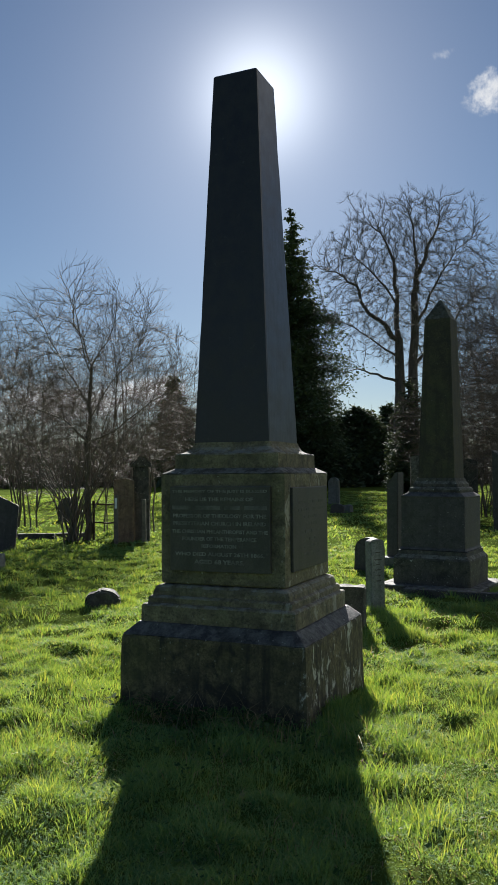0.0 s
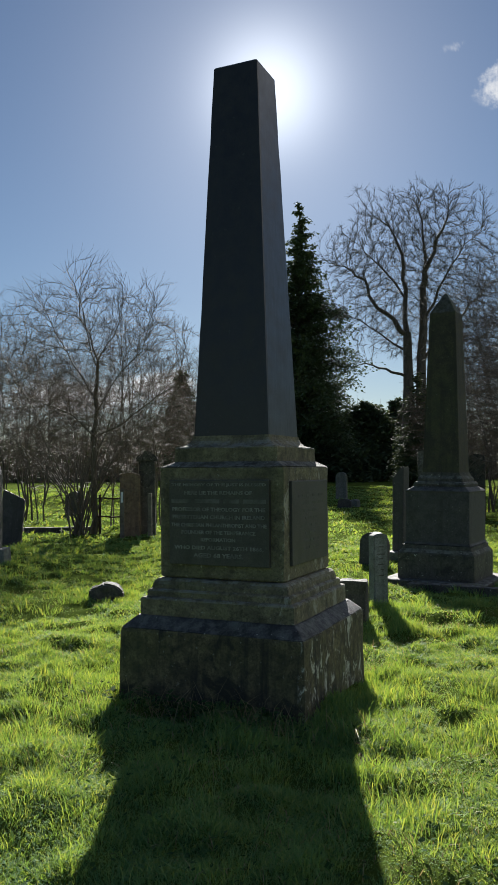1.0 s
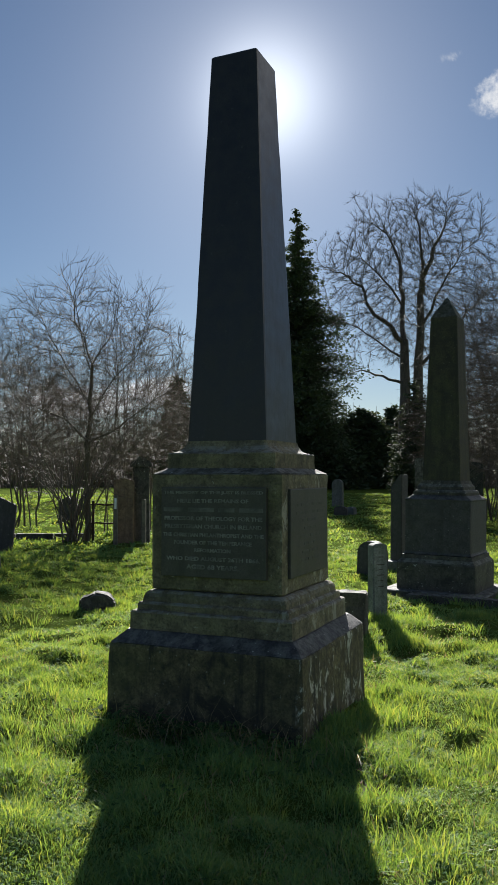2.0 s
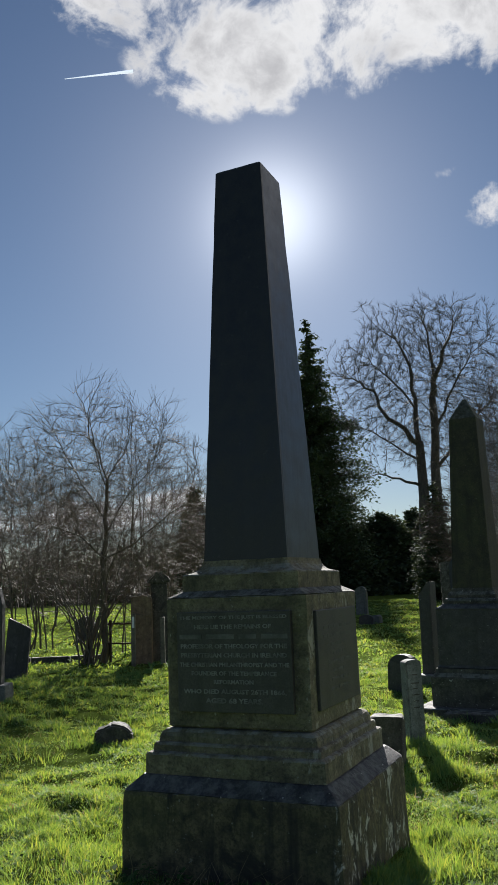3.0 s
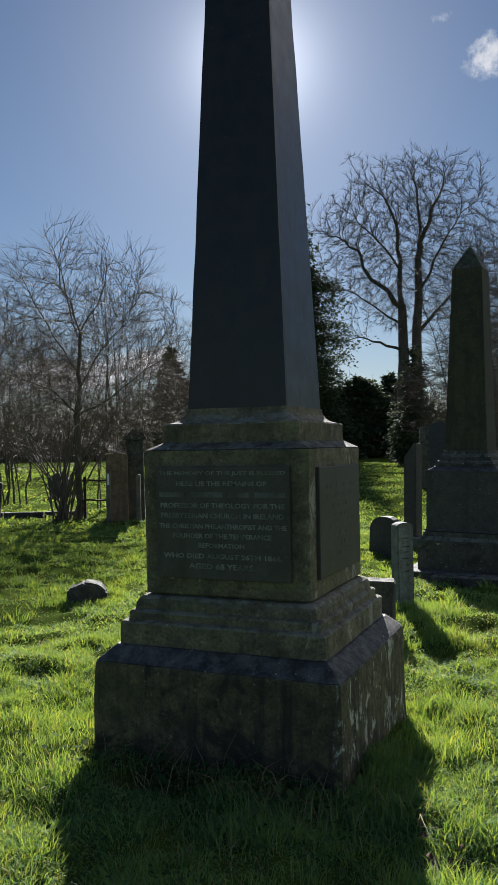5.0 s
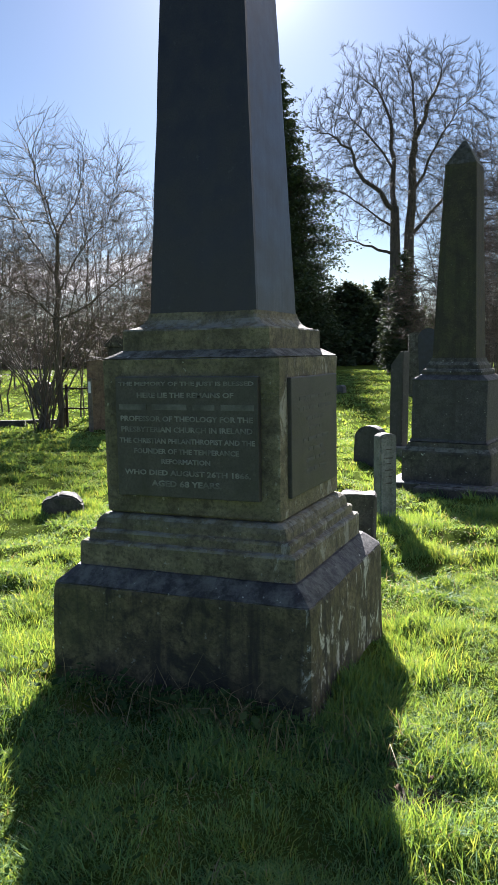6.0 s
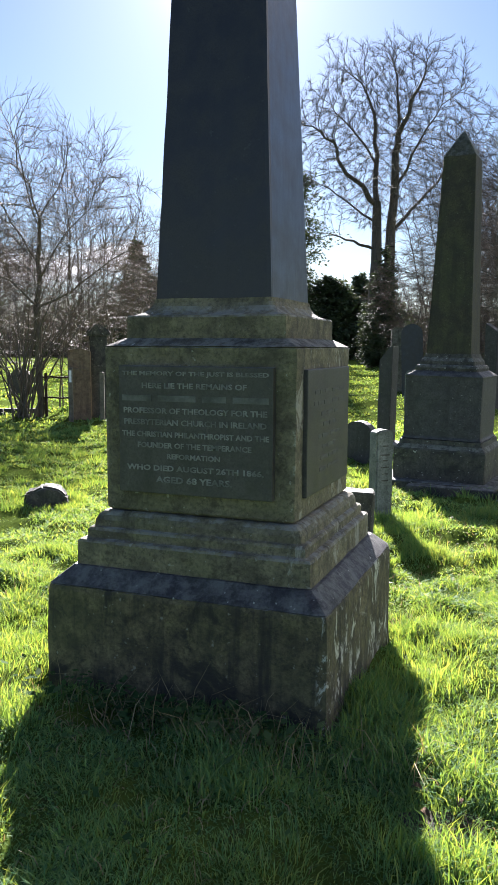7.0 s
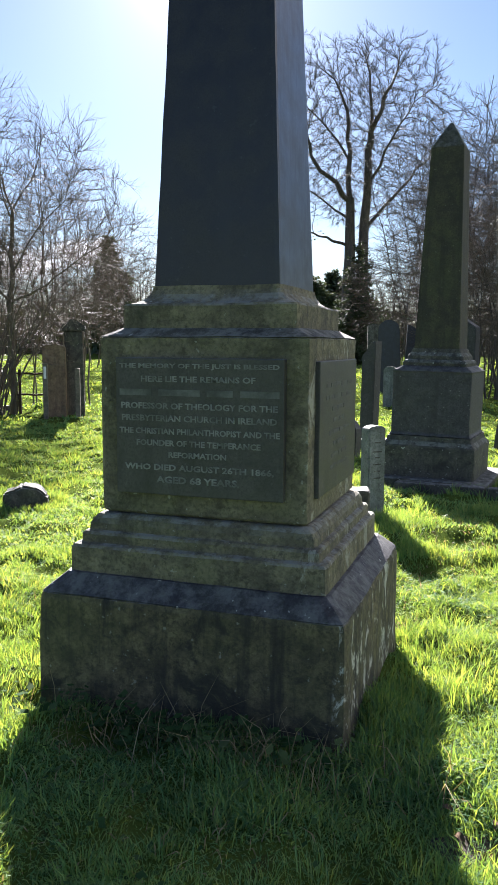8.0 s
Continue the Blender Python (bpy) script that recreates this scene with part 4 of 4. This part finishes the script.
rs = np.random.RandomState(21)
for n, r0, r1, power, wide, high in ((420000, 2.0, 7.6, 1.35, 0.0040, 0.036), (300000, 6.6, 17, 1.25, 0.0105, 0.052), (150000, 15, 60, 1.0, 0.030, 0.08)):
    x, y, r = sward(n, r0, r1, power, rs)
    k = tussock(x, y)
    keep = rs.rand(n) < 0.50 + 0.50 * k
    x, y, r, k = x[keep], y[keep], r[keep], k[keep]
    m = len(x)
    h = high * (0.20 + 1.25 * k) * rs.uniform(0.5, 1.3, m)
    blades("grass", x, y, h, wide * rs.uniform(0.6, 1.3, m) * (r / r0) ** 0.5, rs, "short uneven spring grass in thick tufts", GRASS, 0.8, 0.6)
# the lawn behind and beside the path
m = 110000
r, az = 17.0 * np.sqrt(rs.rand(m)), np.radians(rs.uniform(9, 312, m))
x, y = np.sin(az) * r, np.cos(az) * r - 0.3
blades("grass", x, y, 0.06 * (0.3 + 1.2 * tussock(x, y)) * rs.uniform(0.5, 1.3, m), 0.016 * rs.uniform(0.6, 1.3, m), rs, "short uneven spring grass in thick tufts", GRASS, 0.8, 0.6)
# longer grass against the stones
px, py = [], []
for cx, cy, half, rz in ((CX, CY, 0.70, 0), (OX, OY, 0.72, -6), (-2.02, 7.55, 0.3, 0), (-2.13, 8.55, 0.2, 0), (-5.36, 8.1, 0.25, 0), (-3.12, 13.9, 0.4, 0)):
    m = int(9000 * half)
    q, u = rs.randint(0, 4, m), rs.uniform(-1, 1, m)
    o = half + np.abs(rs.normal(0, 0.07, m))
    lx, ly = np.choose(q, [o, -o, u * half, u * half]), np.choose(q, [u * half, u * half, o, -o])
    c, s = math.cos(radians(rz)), math.sin(radians(rz))
    px.append(cx + lx * c - ly * s)
    py.append(cy + lx * s + ly * c)
x, y = np.concatenate(px), np.concatenate(py)
blades("long_grass", x, y, rs.uniform(0.025, 0.085, len(x)) * (0.5 + tussock(x, y)), 0.005 * rs.uniform(0.7, 1.4, len(x)), rs, "longer grass growing against the stones", GRASS, 0.5)
# tufts along the shadow's edge
px, py = [], []
for cx, cy, m in ((-1.30, 4.28, 700), (-1.18, 5.0, 500), (-0.95, 3.75, 700), (-0.85, 4.25, 500), (-1.75, 3.95, 500), (-0.62, 3.35, 450), (-2.75, 4.0, 500), (-3.3, 4.6, 600), (-0.4, 4.6, 500), (-1.2, 9.2, 600), (-1.75, 8.2, 700), (-1.5, 7.4, 600)):
    px.append(rs.normal(cx, 0.11, m))
    py.append(rs.normal(cy, 0.09, m))
x, y = np.concatenate(px), np.concatenate(py)
blades("grass_tufts", x, y, rs.uniform(0.05, 0.115, len(x)), 0.005 * rs.uniform(0.7, 1.3, len(x)), rs, "rank bright green grass tufts", GRASS, 0.7, 0.1)

# tussocks over the lawn, each leaning out from its own middle
def tussocks(count, r0, r1, power, each, low, high, wide):
    tx, ty, tr = sward(count, r0, r1, power, rs)
    keep = rs.rand(count) < 0.25 + 1.1 * patchy(tx, ty, 1.1, 8)
    tx, ty, tr = tx[keep], ty[keep], tr[keep]
    m = len(tx)
    size = rs.uniform(0.0, 1.0, m) ** 1.6
    spread, tall_ = 0.035 + 0.065 * size, low + (high - low) * size
    a, f = rs.uniform(0, 2 * np.pi, (m, each)), np.sqrt(rs.rand(m, each))
    x, y = tx[:, None] + np.cos(a) * f * 1.7 * spread[:, None], ty[:, None] + np.sin(a) * f * 1.7 * spread[:, None]
    h = tall_[:, None] * (1.15 - 0.55 * f) * rs.uniform(0.55, 1.15, (m, each))
    w = wide * rs.uniform(0.7, 1.3, (m, each)) * (tr[:, None] / 4.0).clip(0.8, 3) ** 0.6
    blades("grass_tussocks", x.ravel(), y.ravel(), h.ravel(), w.ravel(), rs, "scattered thick grass tussocks on the lawn", GRASS, 0.5, 0.25, a.ravel())


tussocks(1300, 2.4, 8.0, 1.7, 130, 0.04, 0.105, 0.0034)
tussocks(1500, 7.6, 18.0, 1.6, 60, 0.06, 0.14, 0.0050)

# ivy, weeds and dead stalks at the foot of the plinth
m = 420
x, y = rs.normal(CX + 0.05, 0.33, m), CY - 0.70 - np.abs(rs.normal(0, 0.11, m))
v, f = sprays(np.stack([x, y, lie(x, y) + rs.uniform(0.02, 0.10, m)], 1), 0.045, rs, 0.0)
leaves = v.reshape(-1, 4, 3)
mids = leaves.mean(1, keepdims=True)
leaves = mids + (leaves - mids) * [1, 1, 0.6]
ivy = part("ivy_patch", mesh_of("ivy_patch", leaves, f, IVYLEAF), None)
tagged(ivy, "dark ivy and weed leaves at the plinth's foot", "ivy", kind="stuff")
m = 1500
x, y = rs.uniform(-3.6, 0.2, m), rs.uniform(2.4, 4.6, m)
k = patchy(x, y, 0.6, 7) > 0.52
x, y = x[k], y[k]
v, f = sprays(np.stack([x, y, lie(x, y) + rs.uniform(0.015, 0.05, len(x))], 1), 0.028, rs, 0.1)
weeds = part("clover_leaves", mesh_of("clover_leaves", v, f, IVYLEAF), None)
tagged(weeds, "small round-leaved weeds and clover among grass", "weeds", kind="stuff")
m = 240
x, y = rs.normal(CX + 0.25, 0.42, m), CY - 0.74 - np.abs(rs.normal(0, 0.13, m))
blades("dead_stalks", x, y, rs.uniform(0.08, 0.26, m), 0.004 * rs.uniform(0.7, 1.3, m), rs, "dry straw stalks lying against the plinth", STRAW, 0.9, 0.3)
m = 8000
x, y, r = sward(m, 2.0, 11.0, 1.3, rs)
k = patchy(x, y, 0.9, 13) > 0.45
blades("dry_grass", x[k], y[k], rs.uniform(0.03, 0.08, k.sum()), 0.004 * rs.uniform(0.7, 1.3, k.sum()) * (r[k] / 2.5) ** 0.5, rs, "dead straw-coloured blades among the turf", STRAW, 0.9, 0.4)

# a scrape of bare soil with dead leaves by the edge of the grass
sx, sy = -0.98, 3.98
ang = np.linspace(0, 2 * np.pi, 25)[:-1]
ring_ = np.stack([sx + np.cos(ang) * 0.13 * (1 + 0.25 * np.sin(3 * ang)), sy + np.sin(ang) * 0.08 * (1 + 0.2 * np.cos(2 * ang)), 0 * ang], 1)
ring_[:, 2] = lie(ring_[:, 0], ring_[:, 1]) + 0.012
hub = np.array([[sx, sy, float(lie(sx, sy)) + 0.016]])
k = np.arange(24)
tagged(part("bare_soil", mesh_of("bare_soil", np.concatenate([ring_, hub]), np.stack([k, (k + 1) % 24, 0 * k + 24], 1), SOIL), None), "small scrape of bare dark soil in turf", "soil")
for k in range(7):
    lx, ly = sx + rs.normal(0, 0.12), sy + rs.normal(0, 0.09)
    u = np.linspace(-1, 1, 7)
    w = 0.011 * np.sqrt(1 - (u * 0.98) ** 2)
    spine = np.stack([u * 0.022, 0 * u, 0.02 - 0.014 * u * u], 1)
    v = np.concatenate([spine + np.stack([0 * u, w, 0.006 + 0 * u], 1), spine, spine + np.stack([0 * u, -w, 0.006 + 0 * u], 1)])
    q = np.arange(6)
    f = np.concatenate([np.stack([q, q + 1, q + 8, q + 7], 1), np.stack([q + 7, q + 8, q + 15, q + 14], 1)])
    leaf = part("dead_leaf", mesh_of("dead_leaf", v, f, DEADLEAF, True), None, None, "", pose(lx, ly, float(lie(lx, ly)) + 0.02, rs.uniform(-25, 25), rs.uniform(-25, 25), rs.uniform(0, 360)))
    tagged(leaf, "curled brown dead leaf on the turf", "leaf", "dead leaves")

# the vapour trail
a, b = heading(-37.6, 34.1) * 3500, heading(-32.4, 34.85) * 3500
trail_mat, n, bsdf, _ = material("vapour_trail")
bsdf.inputs["Base Color"].default_value = (0.9, 0.92, 0.95, 1)
# the trail's sunlit white is put in as its own faint glow
bsdf.inputs["Emission Color"].default_value, bsdf.inputs["Emission Strength"].default_value = (0.85, 0.92, 1.0, 1), 0.32
v, f = tubes([(*a, 1.0, *(a.lerp(b, 0.5)), 3.5), (*(a.lerp(b, 0.5)), 3.5, *b, 6.5)], 8)
tagged(part("vapour_trail", mesh_of("vapour_trail", v, f, trail_mat, True), None), "thin white aircraft vapour trail in the sky", "vapour trail", kind="structure")
